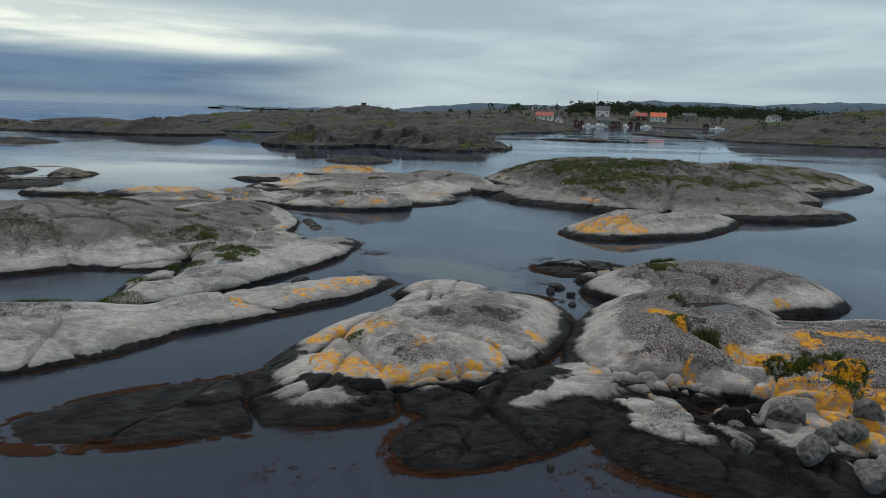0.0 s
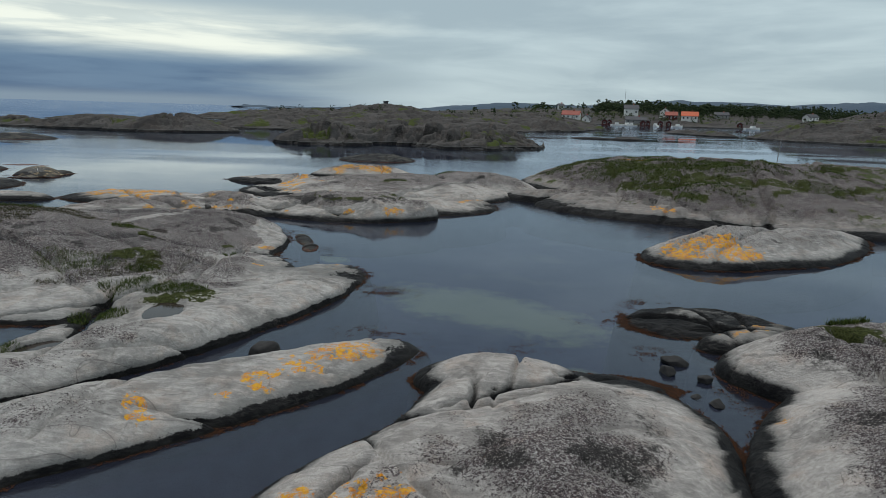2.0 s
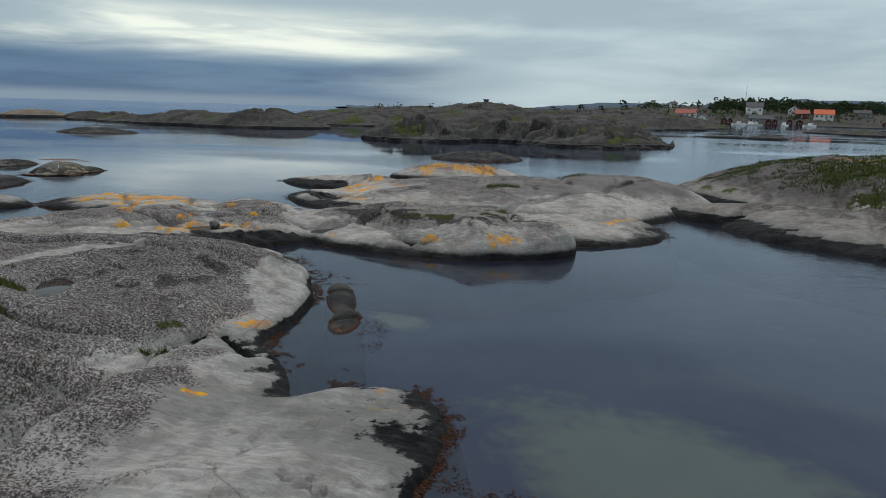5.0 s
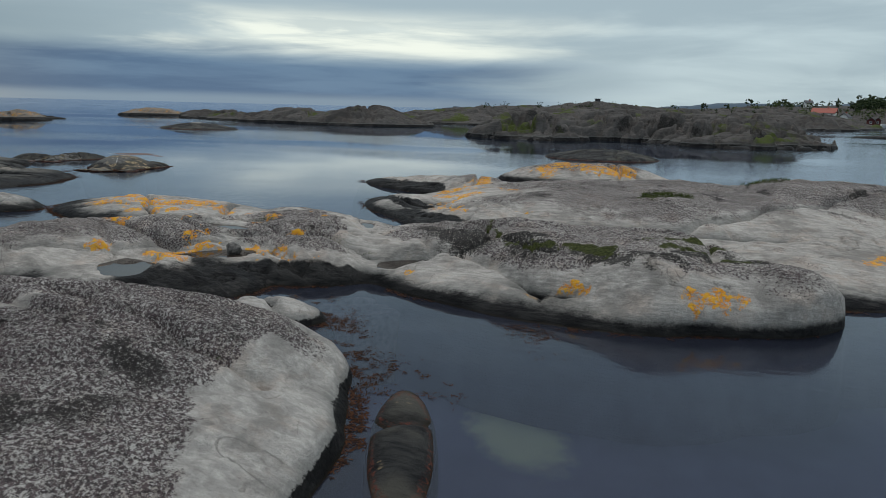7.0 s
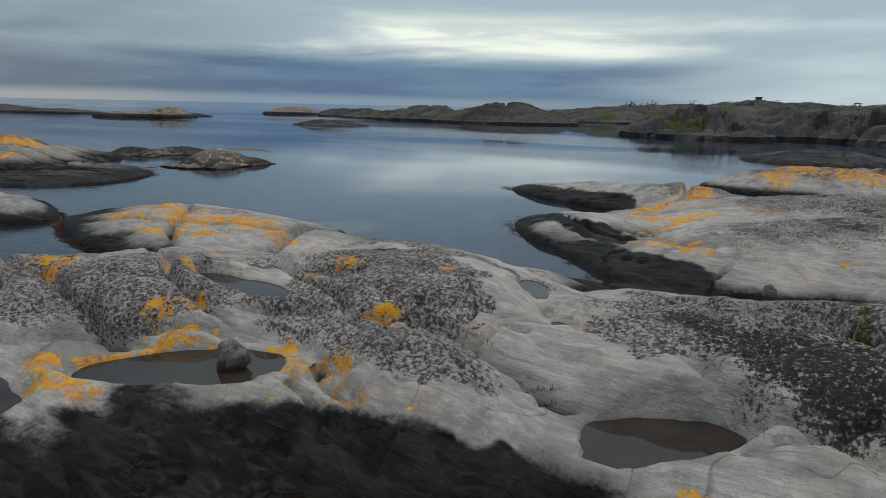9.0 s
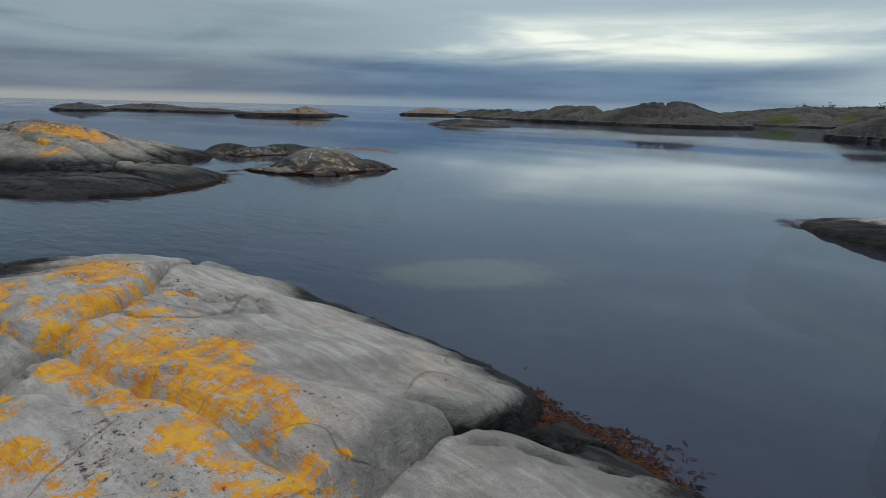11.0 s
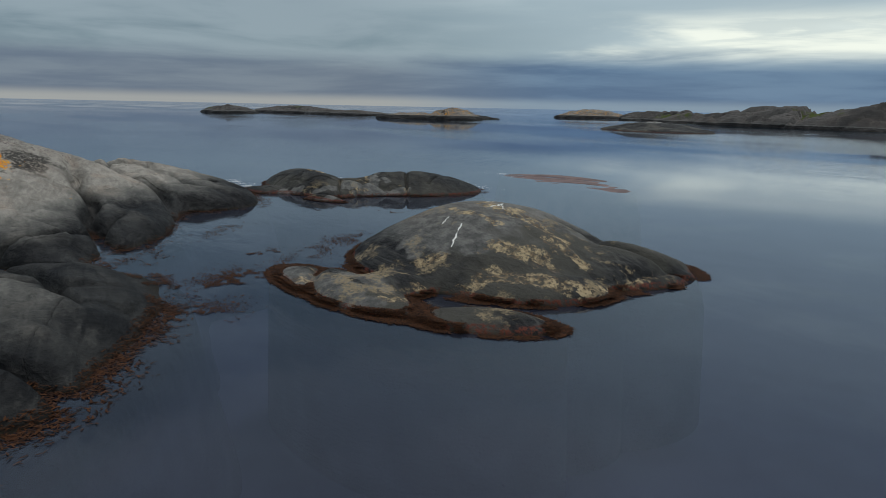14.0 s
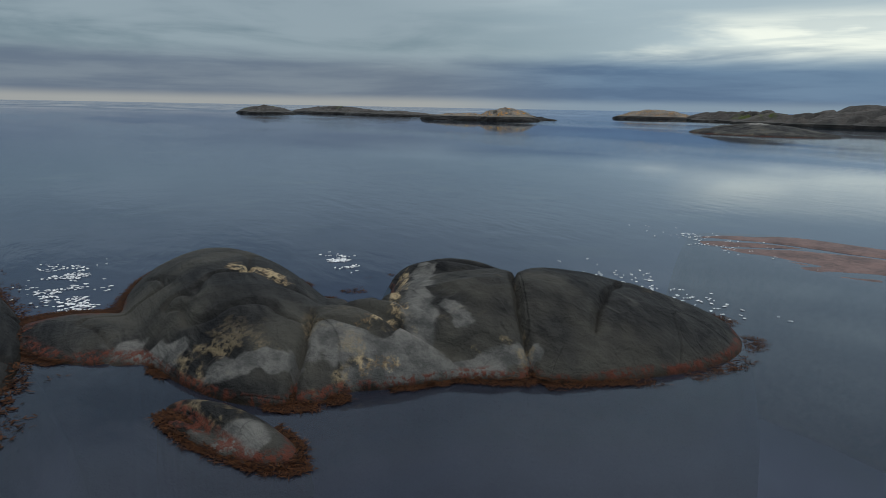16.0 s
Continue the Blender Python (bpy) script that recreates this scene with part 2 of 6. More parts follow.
        red = N.mul(N.step(N.add(z, N.mul(N.add(mid, -0.5), 0.06)), 0.045, 0.065, 1.0, 0.0), N.step(small, 0.36, 0.50))
        col = N.mix(N.mul(N.mul(red, N.step(N.add(fine, N.mul(broad, 0.5)), 0.66, 0.80)), 0.9 * washed), col, N.mix(fine, (0.030, 0.008, 0.007), (0.17, 0.050, 0.030)))
    algae = N.step(N.add(z, N.mul(N.add(small, -0.5), 0.06)), -0.02, 0.05, 1.0, 0.0)
    col = N.mix(N.mul(algae, 0.85), col, N.mix(fine, (0.006, 0.005, 0.003), (0.026, 0.017, 0.006)))
    # below the low-water line: drowned rock fades to the seabed colour, water's blue haze painted in
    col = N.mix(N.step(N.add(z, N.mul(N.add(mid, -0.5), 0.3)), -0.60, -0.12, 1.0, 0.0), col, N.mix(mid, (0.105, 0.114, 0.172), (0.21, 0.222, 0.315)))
    crack = N.mul(crack, N.step(z, 0.0, 0.1))
    col = N.mix(N.mul(crack, 0.30), col, (0.010, 0.009, 0.008))
    rough = N.add(N.mul(wet, -0.30), 0.90)
    h1 = N.add(N.mul(small, 0.6), N.mul(fine, 0.4))
    normal = N.bump(h1, 0.85, 0.06)
    normal = N.bump(N.add(N.mul(foliation, 0.6), N.mul(mid, 0.6)), 0.5, 0.08, normal)
    normal = N.bump(crack, 0.5, -0.02, normal)
    normal = N.bump(N.add(N.mul(grain, 0.5), N.mul(lich, 0.5)), 0.6, 0.014, normal)
    b = N.n("ShaderNodeBsdfPrincipled")
    N.put(b.inputs["Base Color"], col)
    N.put(b.inputs["Roughness"], rough)
    N.put(b.inputs["Normal"], normal)
    b.inputs["Specular IOR Level"].default_value = 0.08
    N.put(N.n("ShaderNodeOutputMaterial").inputs[0], b.outputs[0])
    return m


def plain(name, c1, c2, scale=6.0, rough=0.8, metal=0.0, relief=0.0):
    m = mat(name)
    N = Nodes(m.node_tree)
    pos = N.n("ShaderNodeNewGeometry").outputs["Position"]
    a = N.add(N.mul(N.noise(pos, scale, 4.0), 0.6), N.mul(N.noise(pos, scale * 7, 3.0), 0.4))
    b = N.n("ShaderNodeBsdfPrincipled")
    N.put(b.inputs["Base Color"], N.mix(N.step(a, 0.35, 0.65), c1, c2))
    N.put(b.inputs["Roughness"], rough)
    b.inputs["Metallic"].default_value = metal
    if relief:
        N.put(b.inputs["Normal"], N.bump(a, 0.6, relief))
    N.put(N.n("ShaderNodeOutputMaterial").inputs[0], b.outputs[0])
    return m


def islands_of_colour(name, c1, c2, rough=0.75):
    """For leaves and fronds: each loose piece takes its own tone."""
    m = mat(name)
    N = Nodes(m.node_tree)
    g = N.n("ShaderNodeNewGeometry")
    b = N.n("ShaderNodeBsdfPrincipled")
    N.put(b.inputs["Base Color"], N.mix(g.outputs["Random Per Island"], c1, c2))
    b.inputs["Roughness"].default_value = rough
    b.inputs["Specular IOR Level"].default_value = 0.10
    N.put(N.n("ShaderNodeOutputMaterial").inputs[0], b.outputs[0])
    return m


def water_material():
    m = mat("sea_water")
    N = Nodes(m.node_tree)
    pos = N.n("ShaderNodeNewGeometry").outputs["Position"]
    ripple = N.noise(N.scaled(pos, (1.0, 2.6, 1.0), (0, 0, radians(30))), 1.5, 3.0, 0.6, 0.3)
    swell = N.noise(pos, 0.35, 2.0)
    windy = N.step(N.noise(N.scaled(pos, (0.7, 1.6, 1), (0, 0, radians(-20)), (2.0, 5.0, 0)), 0.035, 3.0, 0.5), 0.42, 0.62)
    h = N.add(N.mul(ripple, N.add(N.mul(windy, 1.4), 0.06)), N.mul(swell, 0.15))
    normal = N.bump(h, 0.24, 0.05)
    fres = N.n("ShaderNodeFresnel")
    fres.inputs["IOR"].default_value = 1.36
    N.put(fres.inputs["Normal"], normal)
    gloss = N.n("ShaderNodeBsdfAnisotropic")
    gloss.inputs["Color"].default_value = (0.83, 0.90, 1.0, 1)
    N.put(gloss.inputs["Roughness"], N.add(N.mul(windy, 0.08), 0.03))
    N.put(gloss.inputs["Normal"], normal)
    clear = N.n("ShaderNodeBsdfTransparent")
    clear.inputs["Color"].default_value = (0.60, 0.65, 0.76, 1)
    # fine matter in the water scatters part of the light back
    murk = N.n("ShaderNodeBsdfDiffuse")
    murk.inputs["Color"].default_value = (0.026, 0.030, 0.046, 1)
    body = N.n("ShaderNodeMixShader")
    body.inputs[0].default_value = 0.50
    N.put(body.inputs[1], clear.outputs[0])
    N.put(body.inputs[2], murk.outputs[0])
    out = N.n("ShaderNodeMixShader")
    N.put(out.inputs[0], fres.outputs[0])
    N.put(out.inputs[1], body.outputs[0])
    N.put(out.inputs[2], gloss.outputs[0])
    N.put(N.n("ShaderNodeOutputMaterial").inputs[0], out.outputs[0])
    return m


SHALLOWS = [(0.6, 32.2, 4.8, 2.0, -33), (-7.1, 39.8, 1.2, 0.8, -50), (-25.0, 55.2, 1.9, 1.3, 60), (-6.4, 19.9, 2.4, 0.8, 80), (-4.5, 28.4, 1.7, 0.5, 60), (1.5, 26.0, 2.2, 0.7, 10)]


def seabed_material():
    """Dark weed and stones with the deep water's blue glow put into their colour, and pale sand and gravel in a few
    shallow places.
    """
    m = mat("seabed")
    N = Nodes(m.node_tree)
    pos = N.n("ShaderNodeNewGeometry").outputs["Position"]
    xyz = N.n("ShaderNodeSeparateXYZ")
    N.put(xyz.inputs[0], pos)
    mid = N.noise(pos, 0.9, 5.0, 0.65)
    big = N.noise(pos, 0.25, 3.0, 0.55)
    sand = N.mul(N.step(big, 0.56, 0.75), 0.12)
    for cx, cy, a, b, heading in SHALLOWS:
        c, s = math.cos(radians(heading)), math.sin(radians(heading))
        ux, uy = N.add(xyz.outputs[0], -cx), N.add(xyz.outputs[1], -cy)
        u = N.mul(N.add(N.mul(ux, c), N.mul(uy, s)), 1 / a)
        v = N.mul(N.add(N.mul(uy, c), N.mul(ux, -s)), 1 / b)
        d = N.math("SQRT", N.add(N.mul(u, u), N.mul(v, v)))
        d = N.add(d, N.add(N.mul(N.add(mid, -0.5), 1.3), N.mul(N.add(big, -0.5), 0.8)))
        sand = N.math("MAXIMUM", sand, N.step(d, 0.55, 1.25, 1.0, 0.0))
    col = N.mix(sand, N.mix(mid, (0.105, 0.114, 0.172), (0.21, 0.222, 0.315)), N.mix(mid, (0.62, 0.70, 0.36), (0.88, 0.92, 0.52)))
    b = N.n("ShaderNodeBsdfPrincipled")
    N.put(b.inputs["Base Color"], col)
    b.inputs["Roughness"].default_value = 1.0
    b.inputs["Specular IOR Level"].default_value = 0.0
    N.put(N.n("ShaderNodeOutputMaterial").inputs[0], b.outputs[0])
    return m


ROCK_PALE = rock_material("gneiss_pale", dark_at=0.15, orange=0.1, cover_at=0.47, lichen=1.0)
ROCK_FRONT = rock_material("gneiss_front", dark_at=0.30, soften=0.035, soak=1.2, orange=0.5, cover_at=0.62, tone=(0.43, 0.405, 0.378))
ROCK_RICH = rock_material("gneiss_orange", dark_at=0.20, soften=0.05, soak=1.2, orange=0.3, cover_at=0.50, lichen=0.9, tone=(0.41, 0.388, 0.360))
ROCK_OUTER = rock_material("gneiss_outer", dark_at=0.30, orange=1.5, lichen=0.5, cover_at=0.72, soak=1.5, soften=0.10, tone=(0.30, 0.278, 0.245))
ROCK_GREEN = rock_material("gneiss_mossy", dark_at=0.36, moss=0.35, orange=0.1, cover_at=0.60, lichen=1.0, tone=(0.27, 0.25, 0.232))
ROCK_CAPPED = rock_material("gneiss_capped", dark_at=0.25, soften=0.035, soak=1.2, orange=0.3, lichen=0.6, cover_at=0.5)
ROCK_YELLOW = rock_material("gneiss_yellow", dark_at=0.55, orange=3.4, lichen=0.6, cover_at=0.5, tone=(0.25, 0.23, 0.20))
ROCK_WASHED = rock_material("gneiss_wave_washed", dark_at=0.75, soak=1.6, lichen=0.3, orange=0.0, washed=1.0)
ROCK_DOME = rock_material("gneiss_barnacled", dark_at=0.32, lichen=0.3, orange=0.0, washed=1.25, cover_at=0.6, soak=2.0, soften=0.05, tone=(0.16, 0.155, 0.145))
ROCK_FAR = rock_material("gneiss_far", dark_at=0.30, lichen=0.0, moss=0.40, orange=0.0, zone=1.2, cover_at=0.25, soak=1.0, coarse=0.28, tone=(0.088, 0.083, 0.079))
WATER = water_material()
SEABED = seabed_material()
WEED = islands_of_colour("bladder_wrack", (0.004, 0.002, 0.0015), (0.070, 0.027, 0.010), 0.8)
GRASS = islands_of_colour("grass", (0.018, 0.042, 0.007), (0.085, 0.105, 0.022))


# ---- noise on arrays ----
def hash2(i, j, seed):
    n = (i.astype(np.int64) * 374761393 + j.astype(np.int64) * 668265263 + seed * 974711) & 0x7FFFFFFF
    n = ((n ^ (n >> 13)) * 1274126177) & 0x7FFFFFFF
    n = ((n ^ (n >> 16)) * 1103515245) & 0x7FFFFFFF
    return (n ^ (n >> 15)) / float(0x7FFFFFFF)


def value_noise(x, y, seed):
    i, j = np.floor(x), np.floor(y)
    u, v = x - i, y - j
    u, v = u * u * u * (u * (u * 6 - 15) + 10), v * v * v * (v * (v * 6 - 15) + 10)
    a, b = hash2(i, j, seed), hash2(i + 1, j, seed)
    c, d = hash2(i, j + 1, seed), hash2(i + 1, j + 1, seed)
    return (a + (b - a) * u) * (1 - v) + (c + (d - c) * u) * v - 0.5


def fbm(x, y, seed, octaves=4, gain=0.5):
    out, amp = 0.0, 1.0
    for k in range(octaves):
        c, s = math.cos(0.7 * k), math.sin(0.7 * k)
        out = out + amp * value_noise((x * c - y * s) * 2.03 ** k, (x * s + y * c) * 2.03 ** k, seed + 17 * k)
        amp *= gain
    return out


def cells(x, y, seed):
    """Distance to the nearest joint of a jittered cell pattern, and a random number for each cell."""
    i, j = np.floor(x), np.floor(y)
    f1 = np.full(x.shape, 9.0)
    f2 = np.full(x.shape, 9.0)
    idv = np.zeros(x.shape)
    for a in (-1, 0, 1):
        for b in (-1, 0, 1):
            p, q = i + a, j + b
            d = np.hypot(p + hash2(p, q, seed) - x, q + hash2(p, q, seed + 5) - y)
            nearer = d < f1
            f2 = np.where(nearer, f1, np.minimum(f2, d))
            idv = np.where(nearer, hash2(p, q, seed + 9), idv)
            f1 = np.where(nearer, d, f1)
    return f2 - f1, idv


# ---- rock islands ----
def dome(p, x, y):
    """One whaleback: centre, half length, half width, heading, height, fullness."""
    cx, cy, a, b, heading, h, full = p
    c, s = math.cos(radians(heading)), math.sin(radians(heading))
    d = np.hypot(((x - cx) * c + (y - cy) * s) / a, ((y - cy) * c - (x - cx) * s) / b)
    z = np.where(d < 1.3, h * (1 - d ** full), h * (1 - 1.3 ** full) - h * full * 1.3 ** (full - 1) * (d - 1.3))
    return np.maximum(z, -2.0)


def blend(zs, k):
    out = zs[0]
    for z in zs[1:]:
        q = np.maximum(k - np.abs(out - z), 0) / k
        out = np.maximum(out, z) + q * q * k / 4
    return out


def ring(p, x, y, wobble=0.0, seed=0):
    """How far out a place lies of an oval hollow (1 is its edge)."""
    cx, cy, a, b, heading = p[:5]
    if wobble:
        x = x + wobble * fbm(x * 1.7, y * 1.7, seed, 3)
        y = y + wobble * fbm(x * 1.7 + 9, y * 1.7, seed + 3, 3)
    c, s = math.cos(radians(heading)), math.sin(radians(heading))
    return np.hypot(((x - cx) * c + (y - cy) * s) / a, ((y - cy) * c - (x - cx) * s) / b)


def grid_mesh(name, x, y, z, keep_above, layers=None):
    """A mesh from a height field; cells that lie wholly under keep_above are left out."""
    ny, nx = z.shape
    idx = np.arange(nx * ny).reshape(ny, nx)
    quads = np.stack([idx[:-1, :-1], idx[:-1, 1:], idx[1:, 1:], idx[1:, :-1]], -1).reshape(-1, 4)
    quads = quads[(z.ravel()[quads] > keep_above).any(1)]
    used = np.unique(quads)
    remap = np.zeros(nx * ny, np.int64)
    remap[used] = np.arange(len(used))
    me = bpy.data.meshes.new(name)
    me.vertices.add(len(used))
    me.vertices.foreach_set("co", np.stack([x.ravel()[used], y.ravel()[used], z.ravel()[used]], 1).ravel())
    me.loops.add(len(quads) * 4)
    me.loops.foreach_set("vertex_index", remap[quads].ravel().astype(np.int32))
    me.polygons.add(len(quads))
    me.polygons.foreach_set("loop_start", np.arange(0, len(quads) * 4, 4, dtype=np.int32))
    me.polygons.foreach_set("use_smooth", np.ones(len(quads), bool))
    me.update(calc_edges=True)
    for kind, values in (layers or {}).items():
        me.attributes.new(kind, "FLOAT", "POINT").data.foreach_set("value", values.ravel()[used].astype(np.float32))
    return me


def growth(segments, x, y, seed):
    """How strongly patches along short lines cover each place, 0 to 1, with ragged edges."""
    out = np.zeros(x.shape)
    for k, (x1, y1, x2, y2, w) in enumerate(segments):
        r = max(1.7 * w, 0.07)
        near = (x > min(x1, x2) - 3 * r) & (x < max(x1, x2) + 3 * r) & (y > min(y1, y2) - 3 * r) & (y < max(y1, y2) + 3 * r)
        px, py = x[near], y[near]
        px, py = px + 0.9 * r * fbm(px / r, py / r, seed + k, 3), py + 0.9 * r * fbm(px / r + 40, py / r, seed + k, 3)
        lu, lv = x2 - x1, y2 - y1
        f = np.clip(((px - x1) * lu + (py - y1) * lv) / max(lu * lu + lv * lv, 1e-6), 0, 1)
        d = np.hypot(px - x1 - f * lu, py - y1 - f * lv) / r
        out[near] = np.maximum(out[near], np.clip(1.6 - d, 0, 1))
    return out


class Island:
    def __init__(self, name, lobes, k, step, seed, material, label, relief=1.0, joints=6, lay=35, blocky=0.0, block_size=0.9,
                 hollows=(), swells=(), clefts=(), bank=0.12, deep=-1.72, size=1.0, category="rock", blocks_at=None, kind="", marks=None, ledge=1.0):
        P = np.array(lobes)
        r = np.maximum(P[:, 2], P[:, 3]) * np.where(P[:, 5] > 0.7, 1.35, 1.9)
        xs = np.arange((P[:, 0] - r).min(), (P[:, 0] + r).max(), step)
        ys = np.arange((P[:, 1] - r).min(), (P[:, 1] + r).max(), step)
        x, y = np.meshgrid(xs, ys)
        s = 1.0 / size
        wx = x + size * 0.09 * relief * fbm(x * 0.8 * s, y * 0.8 * s, seed, 4)
        wy = y + size * 0.09 * relief * fbm(x * 0.8 * s + 31, y * 0.8 * s, seed + 1, 4)
        z = blend([dome(p, wx, wy) for p in lobes], k)
        # a short steep bank at the waterline, and flanks that fall off quickly below it
        z = np.where(z > 0, z + bank * (1 - np.exp(-np.maximum(z, 0) / 0.03)) * np.exp(-np.maximum(z, 0) / 0.5), z * 2.6 - 40.0 * z * z)
        # the drowned flanks drop away to the sea floor
        out = np.min([ring(p, wx, wy) for p in lobes], axis=0)
        z = z - size * 12.0 * np.clip(out - 1.12, 0, 0.5) * np.clip(-z / 0.05, 0, 1)
        base = z.copy()
        rise = np.clip((z + 0.3) / 0.6, 0, 1)
        c, sn = math.cos(radians(lay)), math.sin(radians(lay))
        u, v = x * c + y * sn, y * c - x * sn
        z = z + size * relief * (0.10 * fbm(x * 0.55 * s, y * 0.55 * s, seed + 2, 3) + 0.075 * fbm(u * 0.7 * s, v * 2.2 * s, seed + 3, 4)) * (0.35 + 0.65 * rise)
        for cx, cy, r, h in swells:
            z = z + h * np.exp(-((x - cx) ** 2 + (y - cy) ** 2) / (r * r)) * np.clip((base + 0.15) / 0.3, 0, 1)
        for x1, y1, x2, y2, wide, low in clefts:
            ln = math.hypot(x2 - x1, y2 - y1)
            lu, lv = (x2 - x1) / ln, (y2 - y1) / ln
            along = (x - x1) * lu + (y - y1) * lv
            off = (y - y1) * lu - (x - x1) * lv + 0.12 * fbm(along * 1.1, along * 0 + x1, seed + 12, 3)
            ends = np.clip(1.0 + np.minimum(along, ln - along) / (0.12 * ln), 0, 1)
            z = z - ends * (1.7 * low if low < 0.25 else low) * (np.exp(-(off / wide) ** 2) + 0.35 * np.exp(-(off / (wide * 5)) ** 2))
        # long open joints, some with a small step across them
        rng = random.Random(seed)
        for _ in range(joints):
            i = rng.randrange(len(lobes))
            px, py = P[i, 0] + rng.uniform(-0.5, 0.5) * P[i, 2], P[i, 1] + rng.uniform(-0.5, 0.5) * P[i, 3]
            an = radians(lay + rng.choice((0, 0, 0, 65, -70)) + rng.uniform(-14, 14))
            lu, lv = math.cos(an), math.sin(an)
            along = (x - px) * lu + (y - py) * lv
            off = (y - py) * lu - (x - px) * lv + size * 0.5 * fbm(along * 0.45 * s, along * 0 + seed, seed + 7, 3)
            ends = np.clip(1.5 - np.abs(along) / (rng.uniform(0.35, 0.9) * P[i, 2]), 0, 1)
            wide = size * rng.uniform(0.05, 0.09)
            z = z - size * ends * rng.uniform(0.12, 0.26) * relief * np.exp(-(off / wide) ** 2)
            z = z + size * ends * rng.uniform(-0.05, 0.07) * relief * np.tanh(off / (wide * 1.5)) * np.exp(-np.abs(off) / (0.8 * size))
        if blocky:
            near, pick = cells(u / block_size + 0.3 * fbm(x, y, seed + 4, 3), v / (block_size * 0.55) + 0.3 * fbm(x + 7, y, seed + 5, 3), seed + 6)
            mask = rise if blocks_at is None else rise * np.clip(1.6 - ring(blocks_at, x, y, 0.5, seed), 0, 1)
            z = z + blocky * mask * ((pick - 0.5) * 0.9 - 0.55 * np.exp(-(near / 0.10) ** 2))
        # low ledges where the layers of the gneiss end
        for turn, wave, amp in ((0, 0.75, 0.075), (24, 1.7, 0.035)):
            c2, s2 = math.cos(radians(lay + turn)), math.sin(radians(lay + turn))
            q = (y * c2 - x * s2) * wave * s + 0.9 * fbm(x * 0.5 * s, y * 0.5 * s, seed + 40 + turn, 3) + 0.10 * fbm(x * 2.5 * s, y * 2.5 * s, seed + 41, 2)
            q = q - np.floor(q)
            drop = np.clip((q - 0.90) / 0.10, 0, 1)
            here = np.clip(0.5 + 2.5 * fbm(x * 0.3 * s, y * 0.3 * s, seed + 42 + turn, 2), 0, 1)
            z = z + size * relief * ledge * amp * here * np.clip(base / 0.25, 0, 1) * (q - drop * drop * (3 - 2 * drop) - 0.4)
        # a web of fine cracks
        web = fbm(u * 0.55 * s, v * 0.95 * s, seed + 30, 3) + 0.25 * fbm(u * 2.4 * s, v * 2.4 * s, seed + 31, 2)
        z = z - size * relief * 0.15 * np.exp(-(web / 0.020) ** 2) * rise * np.clip(0.35 + 2.2 * fbm(x * 0.4 * s, y * 0.4 * s, seed + 32, 2), 0, 1)
        z = z + size * relief * 0.012 * fbm(x * 6 * s, y * 6 * s, seed + 8, 3)
        self.pools = []
        for p in hollows:
            d = ring(p, x, y, 0.35 * min(p[2], p[3]), seed + 20)
            about = z[(d > 1.0) & (d < 1.3)]
            level = float(np.percentile(about, 25))
            self.pools.append(level)
            lift = np.clip((1.55 - d) / 0.25, 0, 1)
            z = np.maximum(z, (level + 0.03) * lift + z * (1 - lift))
            z = np.where(d < 1.3, z + (np.minimum(z, level + 0.06) - z) * np.clip((1.3 - d) / 0.2, 0, 1), z)
            z = np.where(d < 1.06, np.minimum(z, level + 0.03 - (p[5] + 0.03) * np.clip((1.06 - d) / 0.15, 0, 1)), z)
        self.x, self.y, self.z, self.step = x, y, z, step
        me = grid_mesh(name, x, y, z, deep, {kind: growth(segs, x, y, seed + 60) for kind, segs in (marks or {}).items()})
        me.materials.append(material)
        self.ob = tagged(new(name, me), label, category, kind=kind)

    def height(self, px, py):
        i = int(np.clip(round((py - self.y[0, 0]) / self.step), 0, self.z.shape[0] - 1))
        j = int(np.clip(round((px - self.x[0, 0]) / self.step), 0, self.z.shape[1] - 1))
        return float(self.z[i, j])


def ribbons(name, x, y, z, length, width, rng, material, label, category, lift=0.4, flat=False):
    """Many short bent blades in one mesh."""
    n = len(x)
    an = rng.uniform(0, TAU, n)
    ln = length * rng.uniform(0.5, 1.4, n)
    w = width * rng.uniform(0.6, 1.3, n)
    el = rng.uniform(0.1, 0.6, n) * lift if flat else rng.uniform(0.5, 1.0, n) * lift
    cx, cy = np.cos(an), np.sin(an)
    pts = []
    for f, g in ((0.0, 0.8), (0.55, 1.0), (1.0, 0.12)):
        hx, hy = x + cx * ln * f * (1 - 0.4 * el), y + cy * ln * f * (1 - 0.4 * el)
        hz = z + ln * el * (f if not flat else f * (1.3 - f))
        pts += [np.stack([hx - cy * w * g, hy + cx * w * g, hz], 1), np.stack([hx + cy * w * g, hy - cx * w * g, hz], 1)]
    co = np.stack(pts, 1).reshape(-1, 3)
    b = np.arange(n)[:, None] * 6
    quads = np.concatenate([b + np.array([0, 1, 3, 2]), b + np.array([2, 3, 5, 4])], 0)
    me = bpy.data.meshes.new(name)
    me.from_pydata(co.tolist(), [], quads.tolist())
    me.materials.append(material)
    return tagged(new(name, me), label, category, kind="stuff")


